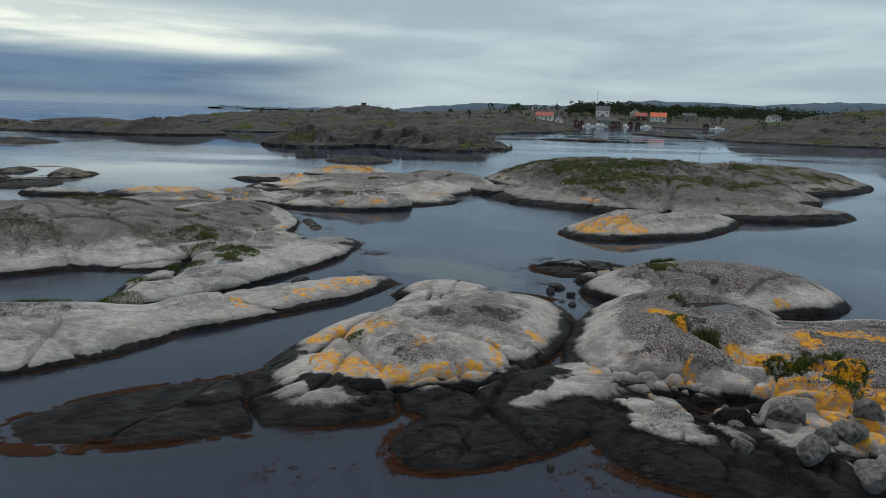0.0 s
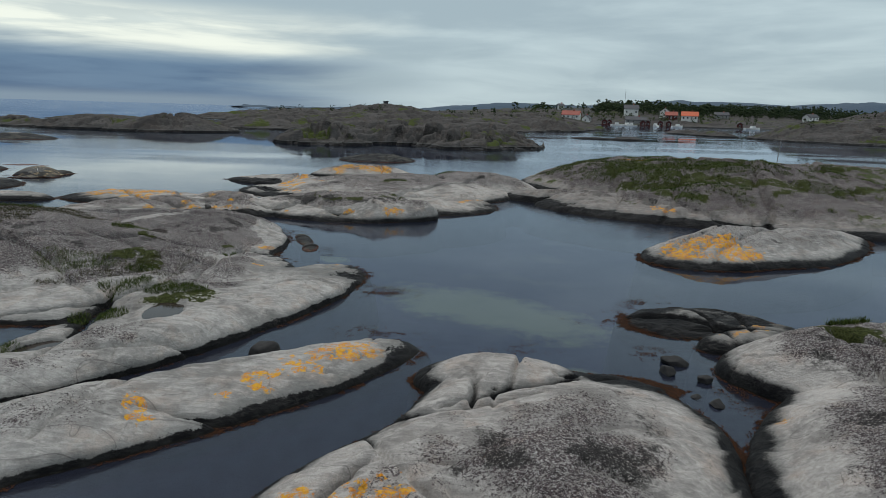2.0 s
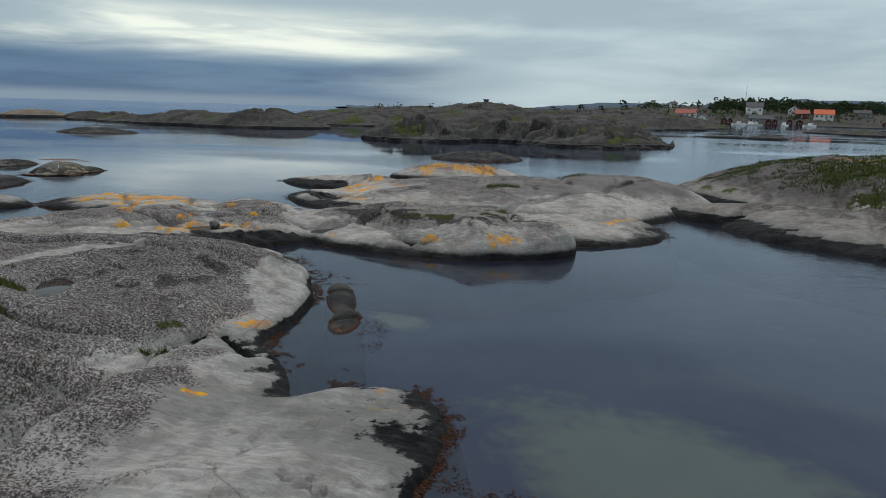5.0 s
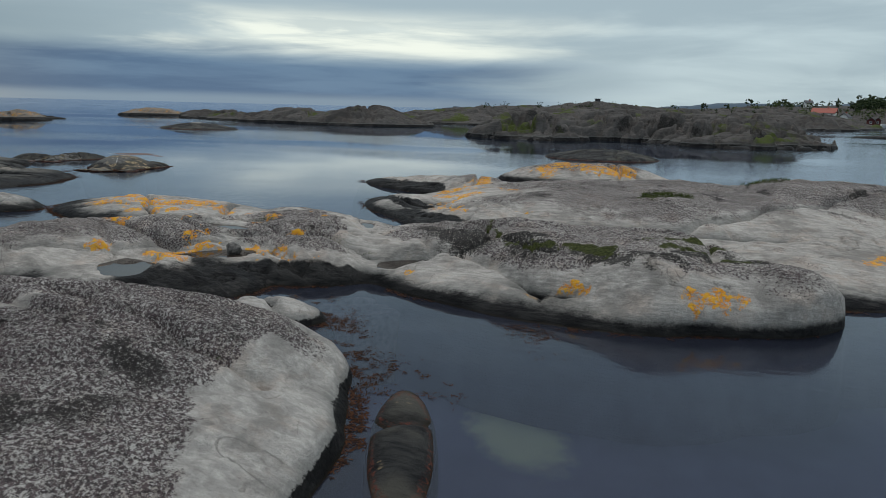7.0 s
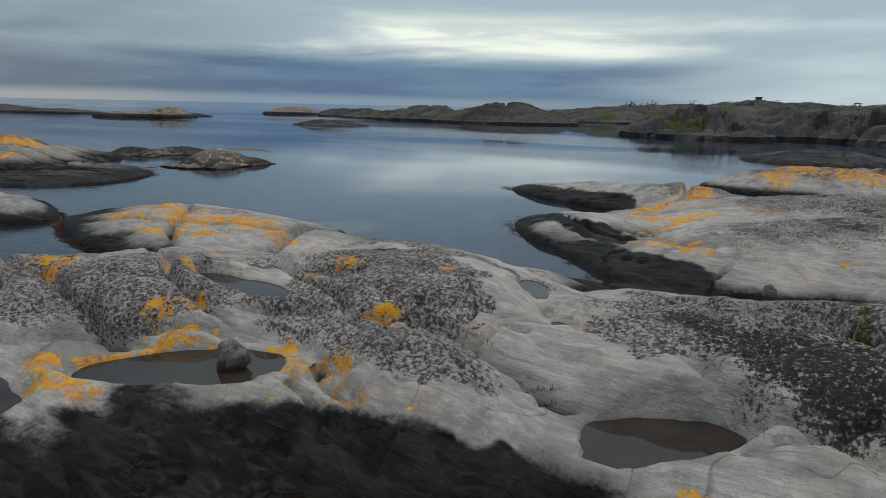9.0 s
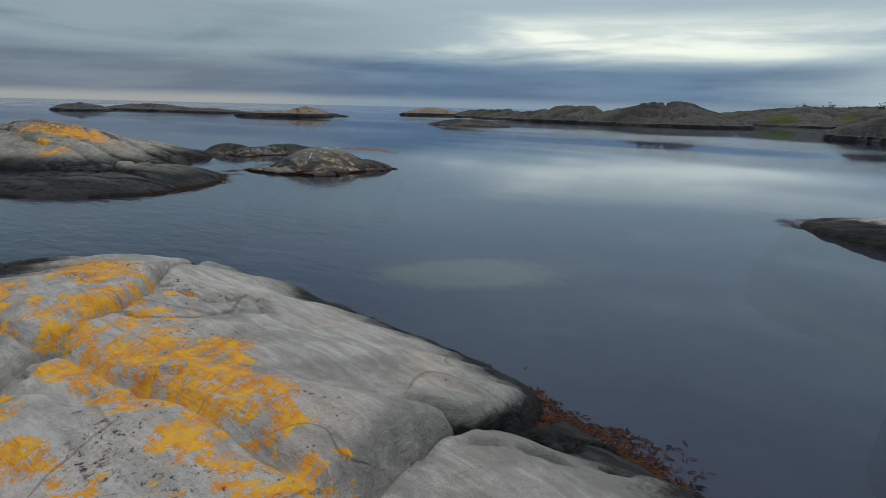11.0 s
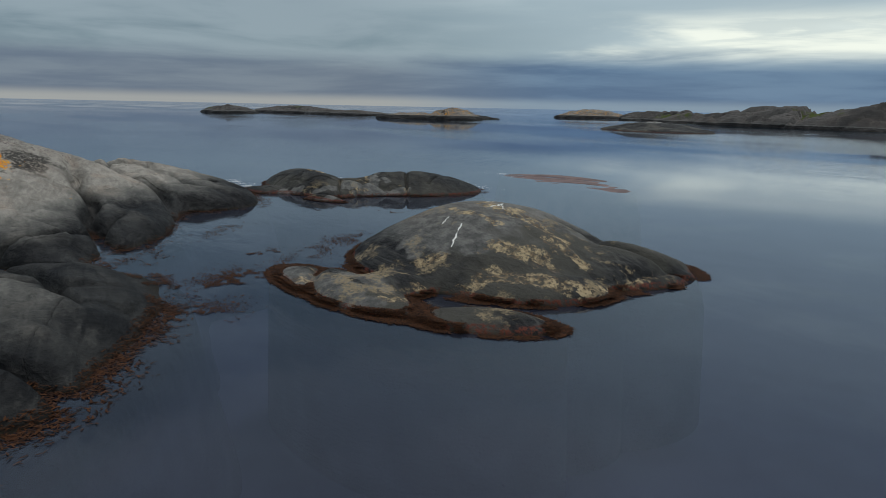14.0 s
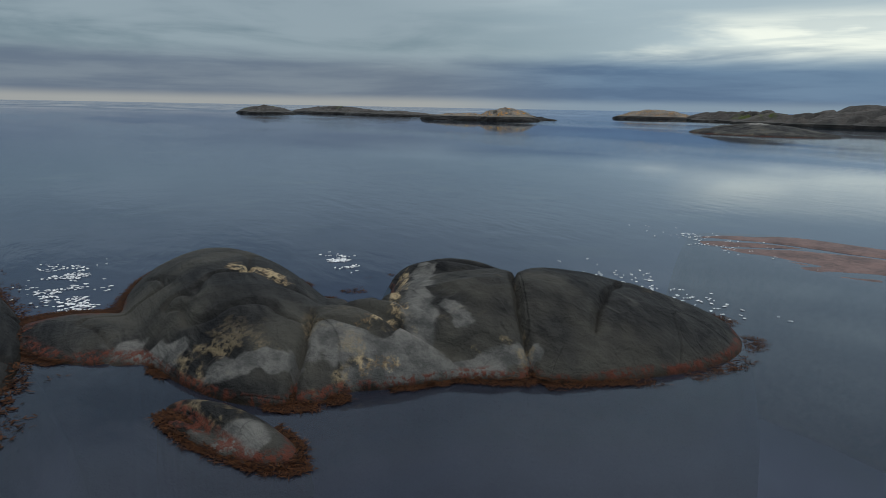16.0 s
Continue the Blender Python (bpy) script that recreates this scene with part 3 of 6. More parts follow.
def weed_on(island, seed, count, low=-0.06, high=0.05, length=0.11, width=0.012, patch=0.0, drift=0, where=None, label="brown bladder wrack along the waterline of the rock"):
    """Bladder wrack along an island's waterline, and loose bits that float off it."""
    rng = np.random.default_rng(seed)
    mask = (island.z > low) & (island.z < high) & (fbm(island.x * 0.5, island.y * 0.5, seed, 3) + 0.7 * fbm(island.x * 4, island.y * 4, seed + 2, 3) > patch)
    if where is not None:
        mask &= ring(where, island.x, island.y) < 1
    i = np.flatnonzero(mask.ravel())
    if not len(i):
        return
    i = rng.choice(i, count)
    j = lambda m: rng.uniform(-island.step, island.step, m)
    x, y, z = island.x.ravel()[i] + j(count), island.y.ravel()[i] + j(count), np.maximum(island.z.ravel()[i], 0.0) + 0.006
    if drift:
        m2 = (island.z > -0.45) & (island.z < -0.03) & (fbm(island.x * 0.9, island.y * 0.9, seed + 4, 3) + 0.8 * fbm(island.x * 5, island.y * 5, seed + 6, 3) > 0.24)
        k = np.flatnonzero(m2.ravel())
        if len(k):
            k = rng.choice(k, drift)
            x = np.concatenate([x, island.x.ravel()[k] + j(drift)])
            y = np.concatenate([y, island.y.ravel()[k] + j(drift)])
            z = np.concatenate([z, np.full(drift, 0.004)])
    ribbons("bladder_wrack", x, y, z, length, width, rng, WEED, label, "seaweed", 0.45, True)


# ---- sea ----
def sheet(name, half, z, material, label, category, cut=40):
    bm = bmesh.new()
    bmesh.ops.create_grid(bm, x_segments=cut, y_segments=cut, size=half)
    me = bpy.data.meshes.new(name)
    bm.to_mesh(me)
    bm.free()
    me.materials.append(material)
    ob = tagged(new(name, me), label, category, kind="structure")
    ob.location = (0, 0, z)
    return ob


sheet("water", 7000, 0.0, WATER, "calm dark grey-blue sea water around the skerries", "water")
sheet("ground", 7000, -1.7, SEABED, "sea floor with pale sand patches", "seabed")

# ---- whalebacks of each island: x, y, half length, half width, heading, height, fullness ----
LEFT_ISLAND = [
    (-18.81, 29.56, 12.43, 7.05, 35.98, 1.80, 2.18),
    (-7.59, 25.74, 6.33, 2.29, 60.13, 0.42, 3.40),
    (-6.36, 19.96, 6.00, 1.51, 38.90, 0.36, 2.60),
    (-11.51, 38.93, 1.13, 0.58, 13.55, 0.21, 1.86),
    (-11.47, 28.71, 5.42, 4.33, 29.46, 0.88, 1.73),
    (-8.29, 22.48, 4.29, 1.17, 52.47, 0.61, 3.02),
    (-13.53, 34.66, 5.28, 2.74, 31.84, 1.18, 3.90),
    (-12.44, 16.26, 5.26, 2.83, 21.19, 0.73, 2.28),
]
FRONT_ROCK = [
    (-0.06, 16.94, 5.78, 3.08, 50.50, 0.89, 2.92),
    (2.26, 13.12, 3.80, 1.58, 39.35, 0.38, 2.40),
    (0.45, 21.56, 2.06, 1.25, -8.24, 0.50, 2.89),
    (-5.14, 12.79, 3.67, 1.39, 21.04, 0.14, 1.60),
    (-0.40, 19.90, 1.70, 1.15, 80.00, 0.48, 2.00),
    (2.10, 22.00, 1.70, 0.50, -8.00, 0.07, 2.00),
]
CRACKED_ROCK = [
    (10.13, 22.46, 4.77, 2.45, -3.78, 1.19, 3.26),
    (7.40, 17.54, 5.67, 3.35, 61.49, 1.49, 1.73),
    (6.97, 12.60, 3.88, 2.89, 14.31, 0.45, 1.60),
    (12.11, 14.37, 6.19, 5.01, 0.46, 1.19, 2.53),
    (6.17, 26.29, 2.09, 1.31, 2.50, 0.23, 1.60),
    (7.05, 24.95, 1.75, 0.75, 25.00, 0.40, 2.20),
]
POOL_ISLAND = [
    (-6.39, 43.77, 4.55, 2.66, -13.35, 1.05, 4.43),
    (-14.19, 44.01, 4.11, 2.90, -36.27, 0.80, 2.06),
    (-17.21, 41.66, 6.75, 2.66, 44.40, 0.80, 2.20),
    (-5.60, 53.52, 9.22, 7.28, 19.40, 1.05, 2.61),
    (0.03, 55.09, 5.01, 2.80, 8.88, 1.40, 2.66),
    (-9.24, 63.48, 4.64, 2.26, 2.52, 1.01, 2.08),
    (-13.27, 56.33, 6.14, 1.77, -17.09, 0.59, 1.72),
    (-9.10, 44.07, 5.66, 2.89, -24.30, 0.84, 1.60),
    (-2.63, 46.91, 4.14, 3.34, 14.60, 0.54, 1.60),
    (-15.31, 40.05, 2.81, 1.63, 3.76, 0.46, 2.05),
    (-12.77, 50.58, 3.78, 1.73, -31.91, 0.30, 2.44),
]
HEATH_ISLAND = [
    (17.81, 57.22, 14.72, 9.02, -24.35, 2.65, 2.79),
    (7.83, 50.98, 5.94, 2.52, -17.65, 0.83, 2.58),
    (29.60, 62.21, 16.13, 7.59, 21.94, 2.16, 2.22),
    (16.34, 46.45, 12.77, 5.41, -16.15, 1.74, 1.60),
]
ORANGE_SKERRY = [
    (11.40, 35.98, 5.01, 2.54, 25.55, 1.26, 1.60),
    (14.83, 37.80, 5.66, 2.44, 42.80, 0.90, 1.60),
]
SMALL_SKERRY = [
    (-10.53, 81.22, 4.35, 3.38, 5.64, 0.71, 1.60),
]
BLUFF = [
    (-23.45, 117.43, 9.75, 11.42, 12.19, 2.79, 1.60),
    (-9.23, 120.04, 14.07, 7.79, 0.19, 3.04, 2.52),
    (1.17, 120.53, 12.09, 15.73, 1.67, 3.05, 1.60),
]
WHALEBACK = [
    (-19.67, 45.91, 5.11, 2.07, -3.15, 0.52, 2.19),
    (-27.38, 44.90, 2.77, 1.11, 0.99, 0.40, 2.54),
]
OUTER_ROCK = [
    (-42.21, 50.67, 6.93, 3.44, 12.40, 1.29, 1.60),
    (-33.48, 50.04, 2.78, 3.27, 54.32, 0.19, 1.60),
    (-42.30, 53.54, 4.13, 1.88, 22.40, 0.56, 1.60),
]
LOW_SKERRY = [
    (-40.65, 57.28, 1.75, 0.80, 3.00, 0.41, 2.20),
    (-39.55, 59.00, 1.75, 1.05, 57.00, 0.38, 2.20),
    (-39.50, 57.85, 1.00, 0.60, 68.00, 0.30, 2.20),
    (-38.80, 56.86, 0.50, 0.17, 28.00, 0.07, 2.00),
    (-40.30, 59.00, 0.95, 0.55, 20.00, 0.36, 2.20),
    (-40.55, 56.35, 0.75, 0.45, 40.00, 0.07, 2.00),
]
DOME_SKERRY = [
    (-33.47, 56.80, 1.66, 1.70, 58.00, 0.66, 1.90),
    (-32.36, 57.48, 1.12, 0.85, 58.00, 0.27, 2.00),
    (-32.08, 56.30, 0.85, 0.48, 55.00, 0.15, 2.20),
    (-33.05, 54.66, 1.12, 0.38, 10.00, 0.10, 2.20),
    (-32.85, 55.12, 0.62, 0.42, 95.00, 0.13, 2.20),
    (-31.55, 55.30, 0.65, 0.30, 45.00, 0.07, 2.00),
]
BLACK_SKERRY = [
    (-66.79, 101.15, 5.79, 3.90, -1.99, 0.77, 1.60),
]
# ---- local swells and dips: x, y, radius, height ----
LEFT_ISLAND_SWELLS = [(-14.71, 33.07, 1.3, -0.27), (-12.3, 32.7, 1.3, -0.27), (-7, 35.3, 1.3, 0.27), (-8.83, 26.68, 1.3, 0.2), (-7.94, 27.15, 1.3, -0.2), (-7.58, 18.88, 1.3, 0.19), (-12.05, 29.9, 1.3, 0.18), (-5.11, 27.37, 1.3, 0.17), (-14.71, 33.07, 1.3, -0.15), (-9.16, 24.74, 1.3, -0.14), (-8.83, 26.68, 1.3, 0.13), (-10.63, 27.53, 1.3, -0.13), (-9.16, 37.5, 1.3, 0.12), (-5.49, 29.5, 1.3, -0.12), (-12.3, 32.7, 1.3, -0.11), (-8.61, 27.23, 1.3, -0.1), (-8.83, 26.68, 1.3, 0.1), (-6.11, 19.99, 1.3, -0.09)]
FRONT_ROCK_SWELLS = [(1.26, 14.59, 1.3, 0.17), (0.43, 15.42, 1.3, -0.2), (0.52, 16.57, 1.3, 0.22), (0.04, 16.48, 1.3, -0.23), (0.52, 16.57, 1.3, 0.2), (0.04, 16.48, 1.3, -0.18), (0.52, 16.57, 1.3, 0.16), (-2.11, 14.94, 1.3, -0.16), (-2.34, 15.16, 1.3, 0.15), (0.04, 16.48, 1.3, -0.15), (-2.11, 14.94, 1.3, -0.14), (-0.83, 15.06, 1.3, 0.19), (0.52, 16.57, 1.3, 0.12), (1.43, 16.18, 1.3, -0.16), (4.3, 14.69, 1.3, 0.12), (-0.45, 17.89, 1.3, -0.1), (0.52, 16.57, 1.3, 0.11), (0.04, 16.48, 1.3, -0.16)]
CRACKED_ROCK_SWELLS = [(4.59, 11.39, 1.3, 0.27), (6.35, 12.26, 1.3, -0.16), (7.29, 11.87, 1.3, 0.23), (6.35, 12.26, 1.3, -0.13), (9.87, 20.79, 1.3, 0.09), (8.26, 21.34, 1.3, -0.09), (7.29, 11.87, 1.3, 0.08), (8.14, 22.76, 1.3, 0.08), (11.61, 20.62, 1.3, -0.07), (5.91, 14.47, 1.3, 0.06), (6.18, 13.35, 1.3, -0.09), (4.59, 11.39, 1.3, 0.06), (6.41, 21.86, 1.3, 0.06)]
POOL_ISLAND_SWELLS = [(-2.56, 42.02, 1.3, 0.27), (-13.12, 50.89, 1.3, -0.27), (-5.27, 41.3, 1.3, 0.27), (-6.2, 41.44, 1.3, -0.27), (-2.56, 42.02, 1.3, 0.22), (-3.4, 42.21, 1.3, -0.26), (-6.47, 50.16, 1.3, -0.21), (-5.3, 50.5, 1.3, 0.22), (-5.27, 41.3, 1.3, 0.21), (-13.1, 43.87, 1.3, 0.21), (-13.37, 43.18, 1.3, -0.2), (-13.81, 50.93, 1.3, 0.2), (-13.12, 50.89, 1.3, -0.21), (-10.26, 52.57, 1.3, -0.18), (-12.35, 42.11, 1.3, 0.18), (-12.41, 56.03, 1.3, 0.17), (-2.56, 42.02, 1.3, 0.17), (-13.81, 50.93, 1.3, 0.16)]
HEATH_ISLAND_SWELLS = [(13.71, 46.75, 1.3, 0.12)]
ORANGE_SKERRY_SWELLS = []
SMALL_SKERRY_SWELLS = []
BLUFF_SWELLS = []
WHALEBACK_SWELLS = []
OUTER_ROCK_SWELLS = [(-32.69, 52.72, 1.3, 0.14), (-38, 54.7, 1.3, 0.09), (-39.46, 51.5, 1.3, 0.09), (-38.16, 53.05, 1.3, -0.07), (-36.84, 51.48, 1.3, -0.06), (-33.77, 51.43, 1.3, 0.05)]
LOW_SKERRY_SWELLS = [(-38.89, 58.41, 1.3, 0.18), (-39.85, 59.52, 1.3, -0.22), (-40.99, 57.51, 1.3, -0.15), (-38.89, 58.41, 1.3, 0.08), (-40.86, 56.71, 1.3, 0.06), (-40.99, 57.51, 1.3, -0.05), (-38.94, 59.33, 1.3, -0.05)]
DOME_SKERRY_SWELLS = [(-33.63, 56.30, 0.5, 0.05), (-32.7, 56.3, 0.5, -0.06)]
BLACK_SKERRY_SWELLS = []
FAR_LEFT = [(-75, 146, 26, 9, 8, 2.4, 2.2), (-62, 142, 14, 8, 20, 3.2, 2.2), (-98, 150, 16, 6, 0, 1.8, 2.2), (-48, 178, 22, 14, 30, 3.2, 2.0), (-112, 160, 14, 5, 0, 1.5, 2.2)]
BACK_LAND = [(-60, 300, 60, 60, 0, 4.6, 2.0), (-20, 260, 50, 60, 0, 4.8, 2.0), (20, 300, 40, 70, 0, 5.6, 2.0), (-49, 395, 40, 30, 0, 8.4, 2.0), (0, 220, 26, 30, 0, 3.0, 2.0), (28, 240, 14, 22, 0, 3.2, 2.0)]
RIGHT_COAST = [(128, 205, 44, 34, 15, 7.2, 2.0), (102, 200, 16, 16, 0, 5.0, 2.0), (152, 190, 40, 26, 0, 11.0, 2.0), (195, 260, 70, 60, 0, 12.5, 2.0)]
HARBOUR_SKERRY = [(81, 222, 9, 5, -60, 1.6, 2.2), (78, 240, 7, 9, 0, 1.5, 2.2)]
LOW_BAR = [(31, 167, 6, 2.5, 0, 0.35, 2.0), (39, 166, 4.5, 3.5, 20, 0.8, 2.0)]
VILLAGE_LAND = [(145, 541, 190, 145, -15, 11.5, 1.7), (52, 480, 60, 70, 0, 9.0, 1.8), (260, 560, 150, 130, -20, 11.0, 1.8), (200, 640, 300, 130, -15, 13.0, 2.0), (90, 450, 22, 26, 0, 6.0, 2.0)]
YELLOW_SKERRY = [(-106, 105, 4.5, 4.0, 30, 1.5, 2.0), (-111, 101, 6.0, 3.0, 40, 0.9, 2.0), (-114, 112, 6, 2.5, 50, 0.5, 2.0)]
OUTER_CHAIN = [(-150, 84, 9, 4, 10, 1.3, 2.0), (-158, 100, 12, 5, 40, 1.4, 2.0), (-140, 104, 12, 4, 20, 0.8, 2.0)]
YELLOW_FAR = [(-128, 156, 9, 4, 20, 1.8, 2.0), (-118, 164, 10, 4, 10, 0.9, 2.0)]
SEA_SKERRY = [(-112, 205, 18, 5, 10, 1.6, 2.0)]
REEF = [(-39.7, 63.8, 1.6, 0.85, 10, 0.014, 2.0), (-38.3, 63.4, 1.3, 0.5, 0, 0.012, 2.0)]
HILLS = [(900, 2450, 700, 300, -18, 66, 2.0), (1500, 2300, 700, 300, -25, 74, 2.0), (300, 2700, 600, 200, -8, 42, 2.0)]
# hollows that hold rain water: x, y, half length, half width, heading, depth
POOLS_D = [(-14.35, 41.15, 0.95, 0.42, 45, 0.1), (-10.3, 42.42, 0.62, 0.38, 35, 0.1), (-12.52, 44.95, 0.45, 0.16, 125, 0.06), (-11.7, 43.9, 0.3, 0.12, 125, 0.05), (-15.3, 42.62, 0.75, 0.24, 0, 0.08), (-15.1, 39.5, 0.8, 0.5, -40, 0.06)]
POOLS_A = [(-8.35, 24.55, 0.75, 0.5, 110, 0.1), (-12.45, 32.75, 0.6, 0.3, -60, 0.06), (-10.25, 22.3, 0.55, 0.3, 60, 0.06)]
POOLS_C = [(7.75, 17.1, 0.95, 0.5, 15, 0.1), (10.25, 17, 0.6, 0.25, -10, 0.06)]
# open clefts: from x, y to x, y, width, depth
CLEFTS_A = [(-8.9, 27.4, -9, 32.4, 0.055, 0.18), (-10.6, 26.2, -9.6, 21.3, 0.1, 0.225), (-8.7, 32.6, -7.7, 31.7, 0.055, 0.12), (-13.5, 30, -9.2, 29.2, 0.055, 0.15), (-7.3, 20.8, -7.5, 18.2, 0.055, 0.09)]
CLEFTS_B = [(-1.7, 13.3, 1.2, 13.8, 0.07, 0.21), (-0.9, 13.2, -0.6, 12.2, 0.07, 0.225), (-0.8, 19.8, 1.7, 21.4, 0.08, 0.27), (-2.6, 16.2, -1.4, 13.9, 0.055, 0.12), (-0.4, 16.6, 2.4, 15, 0.055, 0.105), (-3.2, 15.2, -2, 17.4, 0.09, 0.24)]
CLEFTS_C = [(7.9, 22.8, 9.8, 21.7, 0.12, 0.36), (9.8, 21.7, 9.3, 19.6, 0.1, 0.24), (5.9, 14, 4, 14.5, 0.06, 0.18), (8.1, 18.9, 12.4, 19, 0.14, 0.33), (6.5, 15.6, 8.9, 13, 0.1, 0.33), (5.4, 13.5, 9, 12.2, 0.1, 0.375)]
CLEFTS_D = [(-13, 42.95, -10.5, 42.46, 0.06, 0.15), (-13.7, 41.95, -12.8, 41.8, 0.055, 0.12), (-15.6, 43.7, -14.4, 43.7, 0.1, 0.3), (-12.5, 44.9, -11.6, 43.8, 0.07, 0.12), (-9.7, 44.2, -7.6, 44.4, 0.07, 0.18), (-13.9, 42.2, -12.1, 41.1, 0.055, 0.105), (-9.7, 42.3, -8.6, 43.1, 0.055, 0.09), (-17.4, 41.4, -14.8, 41, 0.055, 0.15), (-12.4, 46.3, -9, 47.8, 0.22, 0.525), (-9, 47.8, -2.5, 48.6, 0.25, 0.525), (-5.2, 42.6, -2.6, 44.4, 0.055, 0.15)]
CLEFTS_M = [(-40.2, 59.6, -38.2, 58.25, 0.018, 0.06), (-39.6, 57.55, -38.8, 57.2, 0.018, 0.05), (-39.3, 59.9, -38.7, 59.2, 0.015, 0.04), (-41.5, 58.75, -39.95, 58.15, 0.17, 0.30)]
CLEFTS_L = [(-38.5, 51.0, -33.5, 52.3, 0.05, 0.10), (-40.0, 52.8, -35.5, 52.9, 0.10, 0.16), (-36.5, 50.2, -35.0, 52.4, 0.04, 0.08)]

# growth and bare places on the rocks: from x, y to x, y, half width
LEFT_ORANGE = [(-3.63, 22.12, -2.66, 22.77, 0.29), (-4.27, 21.76, -3.63, 21.33, 0.15), (-4.83, 20.78, -3.84, 21.36, 0.12), (-4.68, 20.63, -4.44, 20.37, 0.12), (-6.71, 19.69, -6.14, 18.97, 0.12), (-5.17, 20.04, -5, 20.06, 0.06), (-3.67, 22.3, -3.38, 22.95, 0.13), (-5.19, 30.61, -4.77, 30.46, 0.2), (-8.04, 33.1, -7.8, 33.66, 0.18), (-8.56, 33.08, -8.08, 33.4, 0.09), (-7.74, 29.91, -7.51, 29.94, 0.06)]
LEFT_DARK = [(-8.97, 27.85, -6.74, 26.37, 0.47), (-11.65, 30.32, -10.12, 35.5, 0.88), (-9.65, 31.67, -8.36, 31.06, 0.59), (-10.95, 28.44, -8.97, 27.85, 0.78)]
LEFT_PALE = [(-6.15, 26.49, -4.85, 28.2, 0.67), (-6.7, 24.04, -5.39, 25.79, 0.56), (-7.33, 30.86, -7.78, 34.26, 0.33), (-7.15, 29.55, -6.27, 29.75, 0.24), (-14.87, 32.47, -12.5, 35.59, 0.14), (-9.37, 36.23, -8.53, 34.54, 0.25)]
LEFT_GREEN = [(-8.86, 25.3, -7.73, 25.67, 0.24), (-10.95, 28.44, -10.26, 28.15, 0.13), (-11.88, 30.63, -11.74, 30.62, 0.15), (-9.58, 32.08, -9.45, 32.27, 0.09), (-11.77, 28.57, -10.75, 28.78, 0.27)]
LEFT_MARKS = {"orange": LEFT_ORANGE, "dark": LEFT_DARK, "pale": LEFT_PALE, "green": LEFT_GREEN}
FRONT_ORANGE = [(-2.69, 16.38, -1.74, 16.19, 0.35), (-2.66, 14.35, -1.6, 13.66, 0.31), (-1.5, 13.36, 0.04, 13.92, 0.16), (-0.16, 13.82, 1.19, 14.08, 0.22), (-0.01, 13.33, 0.91, 13.83, 0.32), (-0.54, 14.78, -0.2, 15.72, 0.14), (1.5, 14.63, 1.51, 15.61, 0.11), (2.7, 16.62, 2.85, 16.55, 0.13), (-3.24, 16.03, -2.69, 16.39, 0.16), (4.46, 14.17, 5.84, 14.27, 0.1), (3.74, 14.21, 3.88, 14.36, 0.11)]
FRONT_GREEN = [(-2.28, 15.7, -2.05, 15.61, 0.12)]
FRONT_MARKS = {"orange": FRONT_ORANGE, "green": FRONT_GREEN}
CRACKED_ORANGE = [(7.56, 14.59, 8.51, 14.31, 0.25), (5.63, 12.42, 7, 13.28, 0.22), (8.28, 13.05, 8.23, 11.69, 0.44), (9.25, 12.8, 9.37, 12.44, 0.3), (9.09, 14.04, 9.56, 13.34, 0.19), (10.47, 15.67, 11.3, 15.15, 0.25), (4.85, 13.22, 6.02, 14, 0.14), (6.52, 15.86, 5.72, 16.7, 0.1), (9.61, 15.72, 9.43, 14.9, 0.17), (6.67, 25.43, 6.11, 25.02, 0.19), (11.49, 20.26, 11.87, 20.24, 0.13), (7.38, 13.18, 7.78, 13.25, 0.18), (6.9, 25.3, 8.31, 25.97, 0.21), (5.08, 20, 5.2, 19.71, 0.15)]
CRACKED_GREEN = [(8.05, 14.01, 8.86, 14.33, 0.22), (9.18, 13.48, 9.41, 13.27, 0.22), (6.8, 15.38, 7.03, 15.21, 0.16), (7.94, 23.07, 8.72, 22.88, 0.18), (6.24, 15.97, 6.47, 15.99, 0.1)]
CRACKED_MARKS = {"orange": CRACKED_ORANGE, "green": CRACKED_GREEN}
POOL_ORANGE = [(-16.65, 40.08, -16.42, 40.16, 0.1), (-17.87, 41.66, -17.31, 41.57, 0.12), (-15.41, 40.39, -15.12, 40.34, 0.1), (-15.34, 41.59, -15.01, 41.6, 0.12), (-14.63, 41.62, -14.82, 41.61, 0.1), (-15.12, 40.71, -15, 40.95, 0.08), (-14.94, 40.01, -14.16, 40.3, 0.09), (-13.69, 40.53, -13.4, 40.58, 0.11), (-13.32, 40.84, -13.16, 41.03, 0.08), (-13.69, 41.85, -12.74, 41.32, 0.15), (-12.6, 41.46, -11.79, 41.54, 0.05), (-13.34, 42.77, -13.02, 42.73, 0.06), (-10, 41.73, -9.88, 41.71, 0.04), (-14.91, 44.01, -14.63, 43.96, 0.1), (-13.96, 41.87, -13.76, 41.86, 0.06), (-11.23, 62.77, -7.36, 62.63, 0.34), (-13.46, 52.19, -11.65, 52.08, 0.12), (-13.37, 50.64, -11.25, 48.84, 0.2)]
